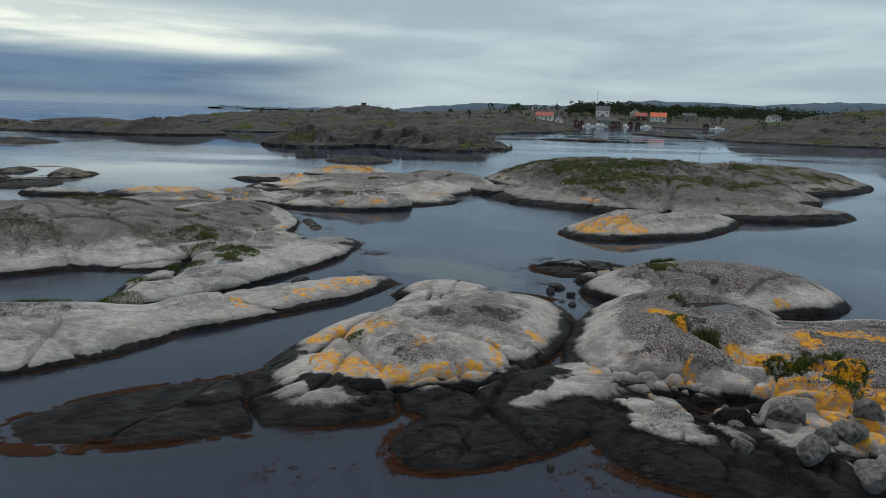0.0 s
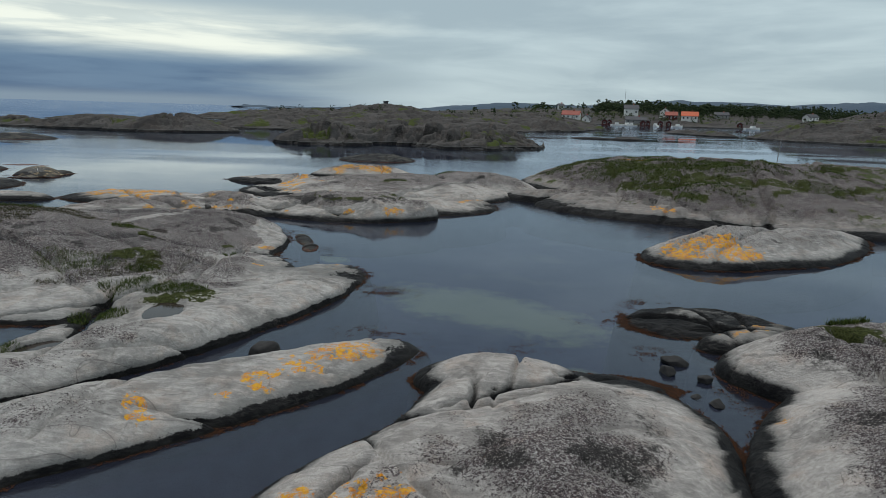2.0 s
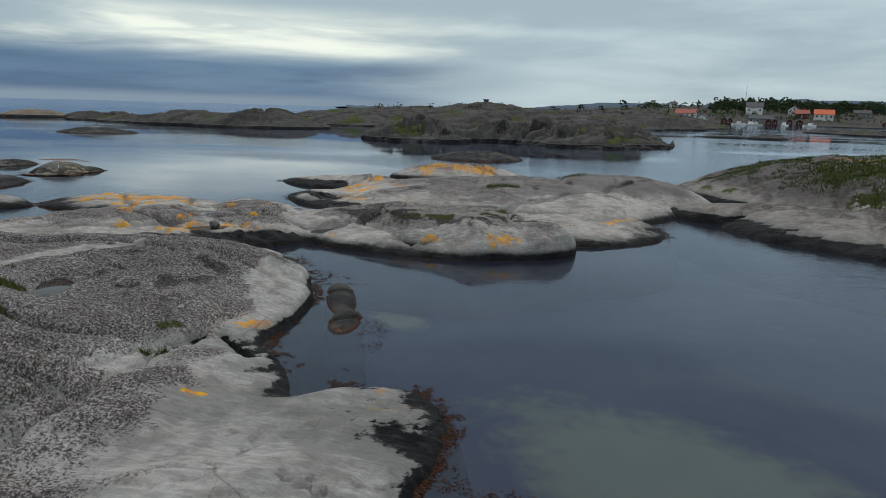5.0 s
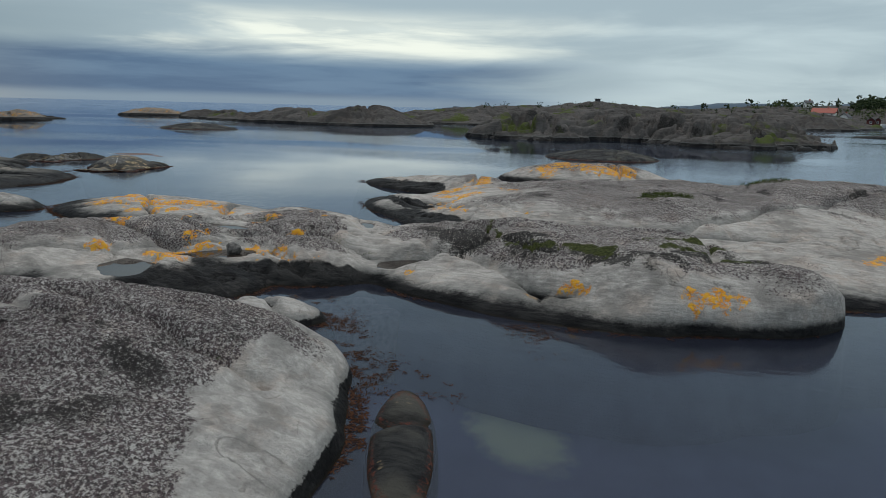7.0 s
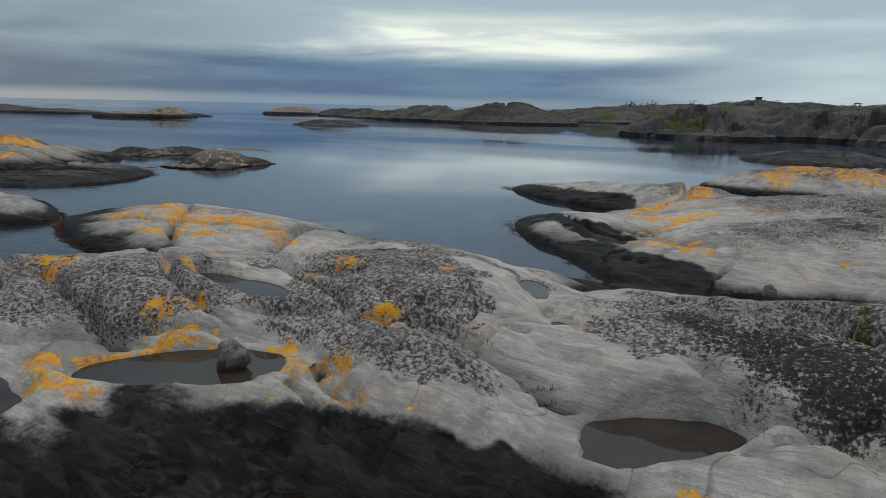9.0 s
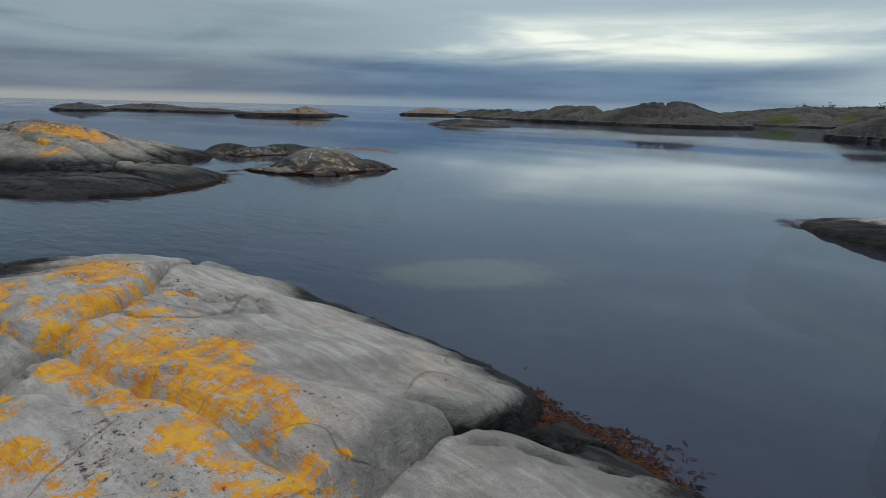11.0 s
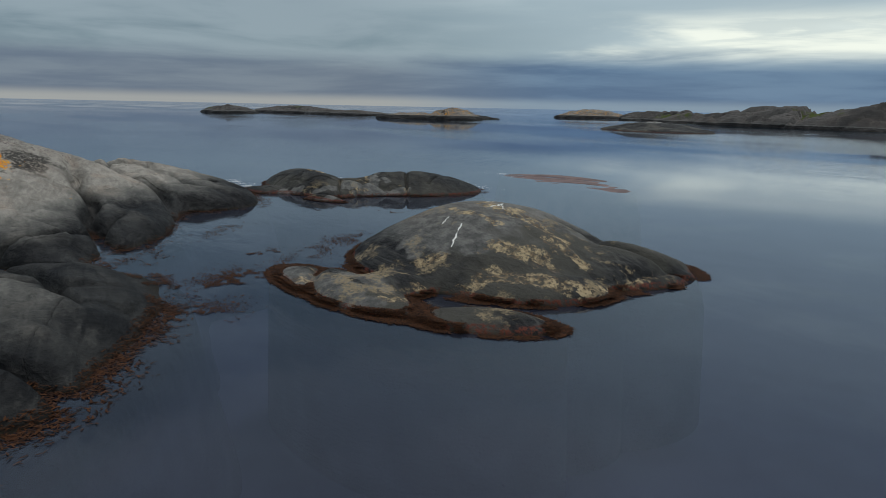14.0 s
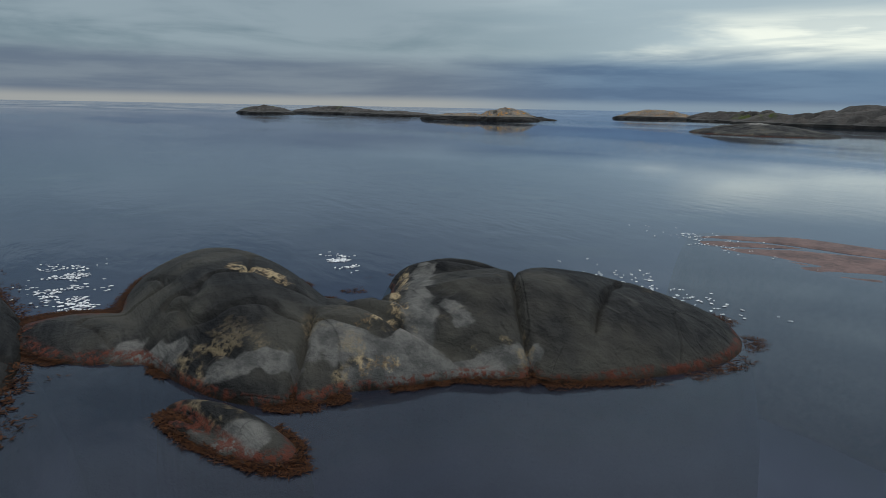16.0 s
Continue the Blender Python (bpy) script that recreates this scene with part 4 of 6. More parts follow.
POOL_ORANGE_B = [(-12.46, 53.59, -10.56, 52.91, 0.1), (-12.11, 49.33, -10.98, 48.67, 0.08), (-9.43, 49.05, -9.11, 48.96, 0.07), (-4.58, 41.18, -3.85, 41.48, 0.09), (-7.26, 41.31, -6.51, 41.66, 0.07), (-6.34, 41.51, -6.56, 41.44, 0.05), (-4.12, 41.44, -3.98, 41.47, 0.07), (-15.31, 41.65, -14.96, 41.58, 0.1), (-15.51, 42.03, -15.2, 42.03, 0.08), (-14.96, 41.34, -14.74, 41.57, 0.05), (-14.81, 41.75, -14.7, 41.75, 0.05), (-15.03, 40.84, -14.98, 40.88, 0.06), (-14, 41.83, -13.86, 41.91, 0.06), (-13.73, 41.71, -13.48, 41.67, 0.05), (-14.93, 43.91, -14.78, 44.08, 0.08), (-16.36, 45.04, -15.86, 45.02, 0.06), (-16.68, 42.54, -16.15, 42.56, 0.07), (-16.67, 43.06, -16.38, 43.61, 0.04)]
POOL_ORANGE_C = [(-13.5, 42.73, -13.19, 42.98, 0.04), (-14.89, 43.28, -14.68, 43.35, 0.04), (-13.99, 44.41, -13.89, 44.4, 0.02), (-13.3, 44.06, -13.2, 44.03, 0.02), (-12.18, 46.77, -12.02, 46.82, 0.04), (-15.61, 41.6, -15.55, 41.63, 0.04), (-11.66, 62.77, -7.56, 62.86, 0.29), (-13.16, 53.03, -11.04, 61.84, 0.27), (-13.34, 50.63, -11.87, 52.08, 0.13), (-14.91, 41.2, -13.1, 41.87, 0.15), (-0.77, 46.26, 0.7, 49.16, 0.1)]
POOL_BLACK = [(-9.74, 43.63, -8.88, 43.03, 0.29), (-8.07, 42.95, -7.29, 42.5, 0.18), (-10.49, 43.96, -9.98, 43.75, 0.08), (-9.7, 43.85, -8.9, 43.06, 0.22), (-8.2, 43.1, -7.24, 43.24, 0.08), (-6.69, 42.39, -5.78, 41.82, 0.11), (-5.49, 42.06, -4.78, 41.86, 0.11), (-4.73, 42.44, -3.46, 43.04, 0.15)]
POOL_GREEN = [(-9.09, 44.56, -8.47, 43.32, 0.04), (-8.07, 42.79, -7.31, 42.8, 0.1), (-10.04, 47.86, -9, 44.44, 0.06), (-6.9, 42.76, -5.87, 42.15, 0.1), (-4.98, 43.1, -3.77, 42.92, 0.16), (-5.84, 50.88, -4.65, 50.92, 0.15), (-5.76, 51.36, -5.1, 52.39, 0.15), (-5.29, 43.64, -4.16, 44.16, 0.14)]
POOL_DARK = [(-14.24, 43.14, -12.59, 43.36, 0.23), (-13.25, 41.95, -11.71, 42.16, 0.16), (-16.87, 40.5, -15.48, 41.71, 0.18), (-11, 43.83, -9.5, 43.77, 0.23), (-9.05, 43.01, -7.51, 42.34, 0.33), (-9.26, 44.37, -7.17, 43.45, 0.31), (-8.65, 50.68, -6.31, 52.44, 0.21), (-14.31, 42.74, -12.96, 43.93, 0.18), (-14.76, 43.43, -14.12, 43.47, 0.16), (-13.96, 42.29, -12.44, 42.24, 0.21), (-13.08, 43.19, -12.5, 43.03, 0.13), (-16.49, 41.53, -15.33, 42.12, 0.23), (-11.48, 44.93, -10.7, 44.58, 0.21), (-11.14, 43.79, -10.66, 43.62, 0.21)]
POOL_PALE = [(-12.95, 46.69, -11.62, 45.01, 0.15), (-12.07, 43.23, -11.08, 43.07, 0.11), (-10.8, 41.82, -10.55, 42.72, 0.12), (-11.82, 41.58, -10.8, 41.82, 0.13), (-10.28, 42.93, -8.6, 41.93, 0.18), (-10, 42.05, -9.51, 41.59, 0.18), (-16.66, 39.93, -15.46, 40.21, 0.16), (-4.45, 41.25, -3.73, 41.4, 0.17), (-5.98, 41.57, -4.66, 41.29, 0.17), (-16.36, 44.65, -14.43, 44.76, 0.07), (-13.52, 44.9, -12.76, 44.5, 0.11), (-12.61, 44.13, -11.51, 43.24, 0.14), (-15.77, 42.84, -15.07, 43.04, 0.11), (-12.88, 45.55, -12.02, 46.82, 0.12), (-11.7, 43.1, -11.04, 43.14, 0.15)]
POOL_MARKS = {"orange": POOL_ORANGE + POOL_ORANGE_B + POOL_ORANGE_C, "black": POOL_BLACK, "green": POOL_GREEN, "dark": POOL_DARK, "pale": POOL_PALE}
CAP_ORANGE = [(8.59, 34.13, 10.51, 33.92, 0.59), (9.73, 34.52, 10.19, 34.64, 0.28), (7.94, 34.56, 8.63, 34.25, 0.23)]
CAP_MARKS = {"orange": CAP_ORANGE}
WHALE_ORANGE = [(-22.96, 45.13, -21.04, 45.37, 0.19), (-20.58, 44.71, -19.26, 44.77, 0.12), (-18.93, 44.74, -18.3, 44.96, 0.07), (-19.71, 45.26, -18.73, 45.8, 0.12), (-20.88, 45.49, -20.24, 45.5, 0.11), (-23.32, 46.29, -17.54, 45.47, 0.23)]
WHALE_MARKS = {"orange": WHALE_ORANGE}
OUTER_ORANGE = [(-40.87, 50.26, -38.87, 51.73, 0.17), (-39.94, 50.3, -39.21, 50.83, 0.14), (-39.02, 49.92, -38.78, 50.03, 0.08), (-40.84, 50, -38.98, 51.06, 0.21), (-37.87, 49.69, -37.74, 50.3, 0.12), (-38.89, 50.93, -38.07, 51.71, 0.08)]
OUTER_MARKS = {"orange": OUTER_ORANGE}
HEATH_GREEN = [(10.16, 55.48, 16.88, 53.72, 0.43), (10.72, 52.46, 14.11, 50.92, 0.4), (12.79, 53.05, 16.02, 51.81, 0.48), (9.85, 56.62, 15.05, 54.59, 0.22), (15.29, 53.79, 34.46, 62.39, 0.4), (12.69, 52.72, 20.95, 49.8, 0.39), (16.98, 45.05, 36.45, 57.94, 0.26), (10.28, 47.78, 12.91, 44.87, 0.26), (32.61, 58.87, 39.56, 61.27, 0.36)]
HEATH_ORANGE = [(12.04, 59.64, 13.43, 58.88, 0.16), (10.29, 45.33, 10.99, 44.04, 0.14), (3.1, 50.78, 3.85, 50.25, 0.12)]
HEATH_MARKS = {"green": HEATH_GREEN, "orange": HEATH_ORANGE}

POOL_MARKS["wet"] = [(-14.26, 38.8, -13.64, 40.03, 0.42), (-14.2, 39.48, -12.38, 40.88, 0.26), (-12.5, 41.04, -11.11, 41.36, 0.15), (-18.42, 56.95, -14.38, 55.38, 0.22), (-15.34, 51.68, -13.15, 50.25, 0.22), (-13.48, 49.22, -11.32, 47.94, 0.22)]
FRONT_MARKS["wet"] = [(-0.57, 11.76, 2.63, 11.58, 0.62), (-4.03, 14.96, -6.32, 17.71, 0.27), (1.65, 13.28, 2.72, 14.34, 0.27), (-2.74, 13.45, -1.69, 13.37, 0.18), (0.72, 12.46, 1.65, 13.28, 0.19)]
CRACKED_MARKS["wet"] = [(3.1, 13.48, 3.62, 11.03, 0.46), (3.83, 11.05, 5.57, 10.58, 0.56), (4.78, 11.37, 6.34, 12.26, 0.16), (5.73, 10.2, 6.63, 10.14, 0.47), (5.77, 11.31, 6.03, 10.89, 0.33)]
CRACKED_MARKS["orange"] = CRACKED_ORANGE + [(6.3, 24.7, 7.3, 25.2, 0.16)]
# narrow open joints: from x, y to x, y
POOL_JOINTS = [(-14.77, 42.23, -14.11, 42.54), (-14.11, 42.54, -13.49, 42.71), (-13.49, 42.71, -12.91, 42.71), (-12.91, 42.71, -11.71, 42.74), (-15.71, 42.79, -15.03, 42.7), (-15.03, 42.7, -14.2, 42.52), (-14.15, 41.91, -13.72, 41.97), (-13.72, 41.97, -13.3, 41.91), (-15.82, 41.09, -15, 41.2), (-14.25, 43.55, -15.73, 43.83), (-15.73, 43.83, -17.38, 45.18), (-16.11, 40.05, -15.17, 40.02), (-9.32, 44.65, -8.51, 43.18), (-8.51, 43.18, -7.25, 42.5), (-10.51, 41.76, -10.52, 42.8), (-10.14, 43.14, -7.31, 41.57), (-7.31, 41.57, -6.34, 41.52)]
LEFT_JOINTS = [(-9.37, 26.51, -9.44, 28.59), (-9.44, 28.59, -9.34, 31.11), (-9.34, 31.11, -8.91, 33.17), (-12.63, 36.14, -10.26, 35.8), (-10.26, 35.8, -9.26, 35.94), (-11.22, 28.33, -9.34, 27.65), (-6.4, 19.41, -4.84, 19.29)]
FRONT_JOINTS = [(-0.91, 14.73, 0.02, 15.81), (1.24, 17.1, 2.3, 16.72), (-1.05, 13.43, 0.11, 13.95), (0.11, 13.95, 1.49, 14.33), (-1.94, 15.35, -2.67, 13.13)]
CRACKED_JOINTS = [(7.96, 22.93, 7.97, 21.46), (7.97, 21.46, 7.45, 17.69), (4.99, 13.3, 6.23, 13.92), (6.23, 13.92, 7.79, 14.36), (5.1, 12.5, 6.89, 13.47), (6.89, 13.47, 6.82, 12.11), (8.58, 14.31, 6.64, 12.21), (6.64, 12.21, 7.05, 11.42), (9.17, 13.51, 9.17, 12.27), (9.91, 21.18, 8.79, 16.88)]
LOW_MARKS = {"tan": [(-39.32, 57.79, -39.33, 58.03, 0.03), (-39.34, 58.04, -40.64, 58.7, 0.04), (-40.58, 57.3, -40.41, 57.59, 0.06), (-38.95, 57.86, -39.03, 57.68, 0.03)], "pale": [(-39.24, 57.55, -39, 58.03, 0.08), (-40.06, 56.46, -39.69, 56.67, 0.07), (-40.45, 58.79, -39.08, 58.05, 0.07), (-39.36, 56.91, -39.16, 57.31, 0.04), (-39.29, 58.43, -39.11, 58.42, 0.04), (-38.75, 56.72, -38.59, 56.93, 0.06), (-39.01, 57.6, -38.73, 58.69, 0.03)]}
DOME_MARKS = {"tan": [(-33.57, 56.79, -32.54, 56.95, 0.11), (-32.56, 56.15, -32.18, 56.55, 0.1), (-32.4, 56.85, -32.03, 56.94, 0.08), (-32.5, 55.23, -32.23, 55.7, 0.05), (-32.29, 55.88, -31.61, 56.54, 0.09), (-32.89, 55.55, -32.84, 55.71, 0.07), (-32.3, 54.74, -32.28, 54.94, 0.05), (-33.45, 54.27, -33.25, 54.43, 0.03), (-33.67, 56.39, -32.85, 56.45, 0.04), (-31.56, 56.48, -31.63, 57.61, 0.04)], "pale": [(-33.47, 56.08, -32.91, 56.5, 0.18), (-33.28, 55.71, -32.74, 56.1, 0.12), (-33.14, 54.77, -32.56, 54.88, 0.07), (-33.74, 54.27, -32.36, 54.57, 0.12), (-32.66, 57.15, -32.55, 57.42, 0.06)]}
OUTER_MARKS["pale"] = [(-39.74, 52.69, -39.24, 53.37, 0.18), (-38.38, 52.74, -37.46, 53.17, 0.13)]
OUTER_MARKS["tan"] = [(-39.97, 54.63, -39.46, 54.95, 0.08), (-38.83, 54.91, -38.82, 55.37, 0.05)]


def joints_of(lines, wide=0.05, depth=0.10):
    return [(*line, wide, depth) for line in lines]


SLAB = plain("sunken_pale_rock", (0.10, 0.085, 0.085), (0.25, 0.215, 0.205), 1.6, 0.9, relief=0.01)
REEF_ROCK = plain("red_weed_rock", (0.045, 0.022, 0.022), (0.15, 0.085, 0.075), 2.5, 0.7, relief=0.02)

left_island = Island("rock_island", LEFT_ISLAND, 0.15, 0.06, 11, ROCK_PALE, "broad pale grey ice-worn rock island with heath and lichen", joints=16, lay=32, swells=LEFT_ISLAND_SWELLS, clefts=CLEFTS_A + joints_of(LEFT_JOINTS), hollows=POOLS_A, marks=LEFT_MARKS)
front_rock = Island("rock_island", FRONT_ROCK, 0.12, 0.045, 22, ROCK_FRONT, "domed pale gneiss rock with orange lichen and a black waterline", joints=12, lay=20, swells=FRONT_ROCK_SWELLS, clefts=CLEFTS_B + joints_of(FRONT_JOINTS), blocky=0.10, block_size=0.8, blocks_at=(0.5, 11.6, 3.4, 1.6, 10), marks=FRONT_MARKS)
cracked_rock = Island("rock_island", CRACKED_ROCK, 0.12, 0.045, 33, ROCK_FRONT, "cracked grey gneiss rock with orange lichen and broken blocks", joints=12, lay=-30, swells=CRACKED_ROCK_SWELLS, clefts=CLEFTS_C + joints_of(CRACKED_JOINTS), hollows=POOLS_C, blocky=0.42, block_size=0.8, blocks_at=(7.6, 12.2, 3.8, 2.2, -10), marks=CRACKED_MARKS)
pool_island = Island("rock_island", POOL_ISLAND, 0.15, 0.05, 44, ROCK_RICH, "long pale rock island with rain pools and orange lichen", joints=18, lay=-25, swells=POOL_ISLAND_SWELLS, clefts=CLEFTS_D + joints_of(POOL_JOINTS), hollows=POOLS_D, blocky=0.05, block_size=1.1, blocks_at=(-14, 40.2, 3.0, 1.2, 0), marks=POOL_MARKS)
heath_island = Island("rock_island", HEATH_ISLAND, 0.3, 0.15, 55, ROCK_GREEN, "large grey rock island with green heath on its back", relief=1.5, joints=22, lay=10, swells=HEATH_ISLAND_SWELLS, size=1.6, marks=HEATH_MARKS)
orange_skerry = Island("skerry", ORANGE_SKERRY, 0.1, 0.08, 66, ROCK_CAPPED, "small rock skerry with an orange lichen cap", joints=6, marks=CAP_MARKS)
slab = Island("skerry", [(-12.3, 40.2, 1.9, 0.8, 26, 0.12, 1.5), (-10.9, 40.9, 1.3, 0.7, 40, 0.08, 1.5), (-13.6, 39.3, 1.0, 0.6, 20, 0.08, 1.5)], 0.1, 0.05, 72, SLAB, "pale rock slab lying under clear shallow water", joints=5, relief=0.8, bank=0.0)
slab.ob.location.z = -0.30
sunken_ledge = Island("skerry", [(-7.55, 36.0, 1.35, 0.36, 112, 0.10, 2.2), (-6.9, 34.4, 0.8, 0.36, 100, 0.10, 2.2)], 0.03, 0.03, 70, ROCK_WASHED, "low black wet ledge barely above the water", joints=3, relief=0.3, bank=0.03)
small_skerry = Island("skerry", SMALL_SKERRY, 0.1, 0.12, 77, ROCK_WASHED, "bare black low skerry in open water", joints=2)
bluff = Island("rock_island", BLUFF, 0.6, 0.3, 88, ROCK_FAR, "steep grey rock bluff with clefts down to the water", relief=1.8, joints=24, size=3.0, blocky=2.2, block_size=3.8)
whaleback = Island("skerry", WHALEBACK, 0.06, 0.045, 99, ROCK_CAPPED, "whaleback rock with orange lichen top and dark foot", joints=4, clefts=[(-22.5, 45.0, -18.0, 45.6, 0.04, 0.06)], marks=WHALE_MARKS)
outer_rock = Island("rock_island", OUTER_ROCK, 0.12, 0.05, 111, ROCK_OUTER, "sloping grey outer rock with orange lichen crest", joints=14, lay=15, swells=OUTER_ROCK_SWELLS, clefts=CLEFTS_L, marks=OUTER_MARKS)
low_skerry = Island("skerry", LOW_SKERRY, 0.05, 0.025, 122, ROCK_WASHED, "low black wave-washed skerry with a red weed edge", joints=4, relief=0.35, bank=0.05, clefts=CLEFTS_M, marks=LOW_MARKS)
dome_skerry = Island("skerry", DOME_SKERRY, 0.05, 0.025, 133, ROCK_DOME, "dark domed skerry with barnacles and bird droppings", joints=4, relief=0.35, bank=0.06, marks=DOME_MARKS)
reef = Island("reef", REEF, 0.03, 0.04, 140, REEF_ROCK, "awash reddish reef just breaking the surface", joints=3, relief=0.2, bank=0.0)
black_skerry = Island("skerry", BLACK_SKERRY, 0.1, 0.15, 144, ROCK_WASHED, "bare black low skerry in open water", joints=2)
far_left = Island("rock_island", FAR_LEFT, 0.6, 0.45, 155, ROCK_FAR, "long low grey rock island across the water", relief=1.5, joints=24, size=3.0, blocky=0.9, block_size=4.5)
back_land = Island("rock_island", BACK_LAND, 1.0, 1.0, 166, ROCK_FAR, "distant grey rocky land with sparse green", relief=1.4, joints=20, size=6.0, blocky=1.6, block_size=9.0)
right_coast = Island("rock_island", RIGHT_COAST, 1.0, 0.6, 177, ROCK_FAR, "sloping grey rocky shore with clefts and scrub", joints=16, size=4.0, lay=-30, blocky=1.3, block_size=7.0)
harbour_skerry = Island("skerry", HARBOUR_SKERRY, 0.3, 0.3, 188, ROCK_FAR, "grey rock skerry off the harbour", joints=3, size=2.0)
low_bar = Island("skerry", LOW_BAR, 0.2, 0.25, 199, ROCK_FAR, "low rock bar in the sound", joints=2)
village_land = Island("rock_island", VILLAGE_LAND, 2.0, 2.0, 211, ROCK_FAR, "rocky wooded land behind the village", joints=6, size=8.0)
yellow_skerry = Island("skerry", YELLOW_SKERRY, 0.2, 0.2, 222, ROCK_YELLOW, "low skerry with a yellow lichen cap", joints=6, relief=3.0)
outer_chain = Island("skerry", OUTER_CHAIN, 0.3, 0.3, 233, ROCK_FAR, "chain of low dark outer skerries", joints=6, relief=2.2)
yellow_far = Island("skerry", YELLOW_FAR, 0.2, 0.25, 244, ROCK_YELLOW, "distant skerry with yellow lichen", joints=6, relief=3.0)
sea_skerry = Island("skerry", SEA_SKERRY, 0.2, 0.4, 255, ROCK_FAR, "flat far skerry near the horizon", joints=2)
# wooded hills with the blue haze of distance mixed into their base colour
HILL = plain("hazed_forest_hill", (0.045, 0.075, 0.11), (0.06, 0.09, 0.125), 0.02, 1.0)
hills = Island("backdrop", HILLS, 10.0, 30.0, 266, HILL, "distant wooded hills along the skyline, coloured blue for haze", joints=0, size=60.0, category="hill", kind="structure")


# ---- pools ----
def pool_material():
    m = mat("pool_water")
    N = Nodes(m.node_tree)
    pos = N.n("ShaderNodeNewGeometry").outputs["Position"]
    b = N.n("ShaderNodeBsdfPrincipled")
    N.put(b.inputs["Base Color"], N.mix(N.noise(pos, 2.5, 3.0), (0.018, 0.013, 0.011), (0.045, 0.036, 0.030)))
    b.inputs["Roughness"].default_value = 0.03
    b.inputs["IOR"].default_value = 1.33
    N.put(N.n("ShaderNodeOutputMaterial").inputs[0], b.outputs[0])
    return m


POOL = pool_material()


def pool(p, level, label):
    cx, cy, a, b, heading, _ = p
    bm = bmesh.new()
    c, s = math.cos(radians(heading)), math.sin(radians(heading))
    rim = []
    for k in range(48):
        t = TAU * k / 48
        u, v = 1.3 * a * math.cos(t), 1.3 * b * math.sin(t)
        rim.append(bm.verts.new((u * c - v * s, u * s + v * c, 0)))
    bm.faces.new(rim)
    me = bpy.data.meshes.new("rain_pool")
    bm.to_mesh(me)
    bm.free()
    me.materials.append(POOL)
    ob = tagged(new("rain_pool", me), label, "pool", "rain pools in the rock")
    ob.location = (cx, cy, level + 0.004)


for p, level in zip(POOLS_D + POOLS_A + POOLS_C, pool_island.pools + left_island.pools + cracked_rock.pools):
    pool(p, level, "still dark brown rain pool in a rock hollow")


# ---- loose stones ----
STONE = plain("loose_stone", (0.02, 0.019, 0.019), (0.16, 0.15, 0.14), 11.0, 0.9, relief=0.02)
WET_STONE = plain("wet_black_stone", (0.006, 0.006, 0.006), (0.020, 0.019, 0.018), 9.0, 0.8, relief=0.02)


def boulder(name, x, y, z, r, squash, seed, material, label, group=""):
    """A lump of rock: a ball cut by a few flat breaks, then worn."""
    rng = random.Random(seed)
    bm = bmesh.new()
    bmesh.ops.create_icosphere(bm, subdivisions=4, radius=1.0)
    cuts = [(Vector((rng.gauss(0, 1), rng.gauss(0, 1), rng.gauss(0, 0.7))).normalized(), rng.uniform(0.50, 0.78)) for _ in range(12)]
    for v in bm.verts:
        for n, d in cuts:
            k = v.co.dot(n) - d
            if k > 0:
                v.co -= n * k * 0.85
        v.co *= 1 + 0.10 * noise.noise(v.co * 1.7 + Vector((seed, 0, 0))) + 0.03 * noise.noise(v.co * 6)
        v.co = Vector((v.co.x * r, v.co.y * r * squash[0], v.co.z * r * squash[1]))
    for f in bm.faces:
        f.smooth = True
    me = bpy.data.meshes.new(name)
    bm.to_mesh(me)
    bm.free()
    me.materials.append(material)
    ob = tagged(new(name, me), label, "boulder", group)
    ob.matrix_world = pose(x, y, z + r * squash[1] * 0.55, 0, 0, rng.uniform(0, 360))
    return ob


boulder("boulder", -14.02, 41.42, 0.34, 0.20, (0.9, 0.85), 3, STONE, "round grey lichened boulder standing in a rain pool")
for k, (x, y, z, r) in enumerate([(-5.25, 22.95, -0.05, 0.42), (-6.45, 23.9, -0.03, 0.20), (4.55, 23.3, -0.06, 0.34), (4.2, 22.7, -0.06, 0.28), (4.9, 22.3, -0.05, 0.22), (4.7, 21.1, -0.05, 0.22),
                                   (4.4, 21.5, -0.06, 0.15), (2.82, 13.6, -0.02, 0.16), (2.2, 10.7, -0.03, 0.14), (-15.55, 39.65, 0.0, 0.20), (-15.1, 39.25, 0.0, 0.16), (-15.4, 39.4, 0.0, 0.12)]):
    boulder("boulder", x, y, z, r, (0.75, 0.6), 20 + k, WET_STONE, "black wet stone lying in the shallow water", "wet stones in the shallows")
for k, (x, y, r) in enumerate([(7.15, 11.85, 0.42), (8.1, 11.2, 0.38), (7.6, 11.15, 0.30), (5.9, 10.9, 0.28), (6.6, 13.2, 0.26), (6.0, 13.35, 0.22), (5.5, 13.0, 0.25), (6.9, 12.5, 0.32), (7.9, 12.4, 0.28), (7.0, 10.7, 0.45), (7.9, 10.3, 0.5), (6.3, 12.0, 0.24), (8.7, 11.7, 0.35), (5.2, 13.4, 0.2)]):
    boulder("boulder", x, y, cracked_rock.height(x, y) - 0.12, r, (0.8, 0.7), 50 + k, STONE, "loose grey block among the cracked rock", "loose blocks")


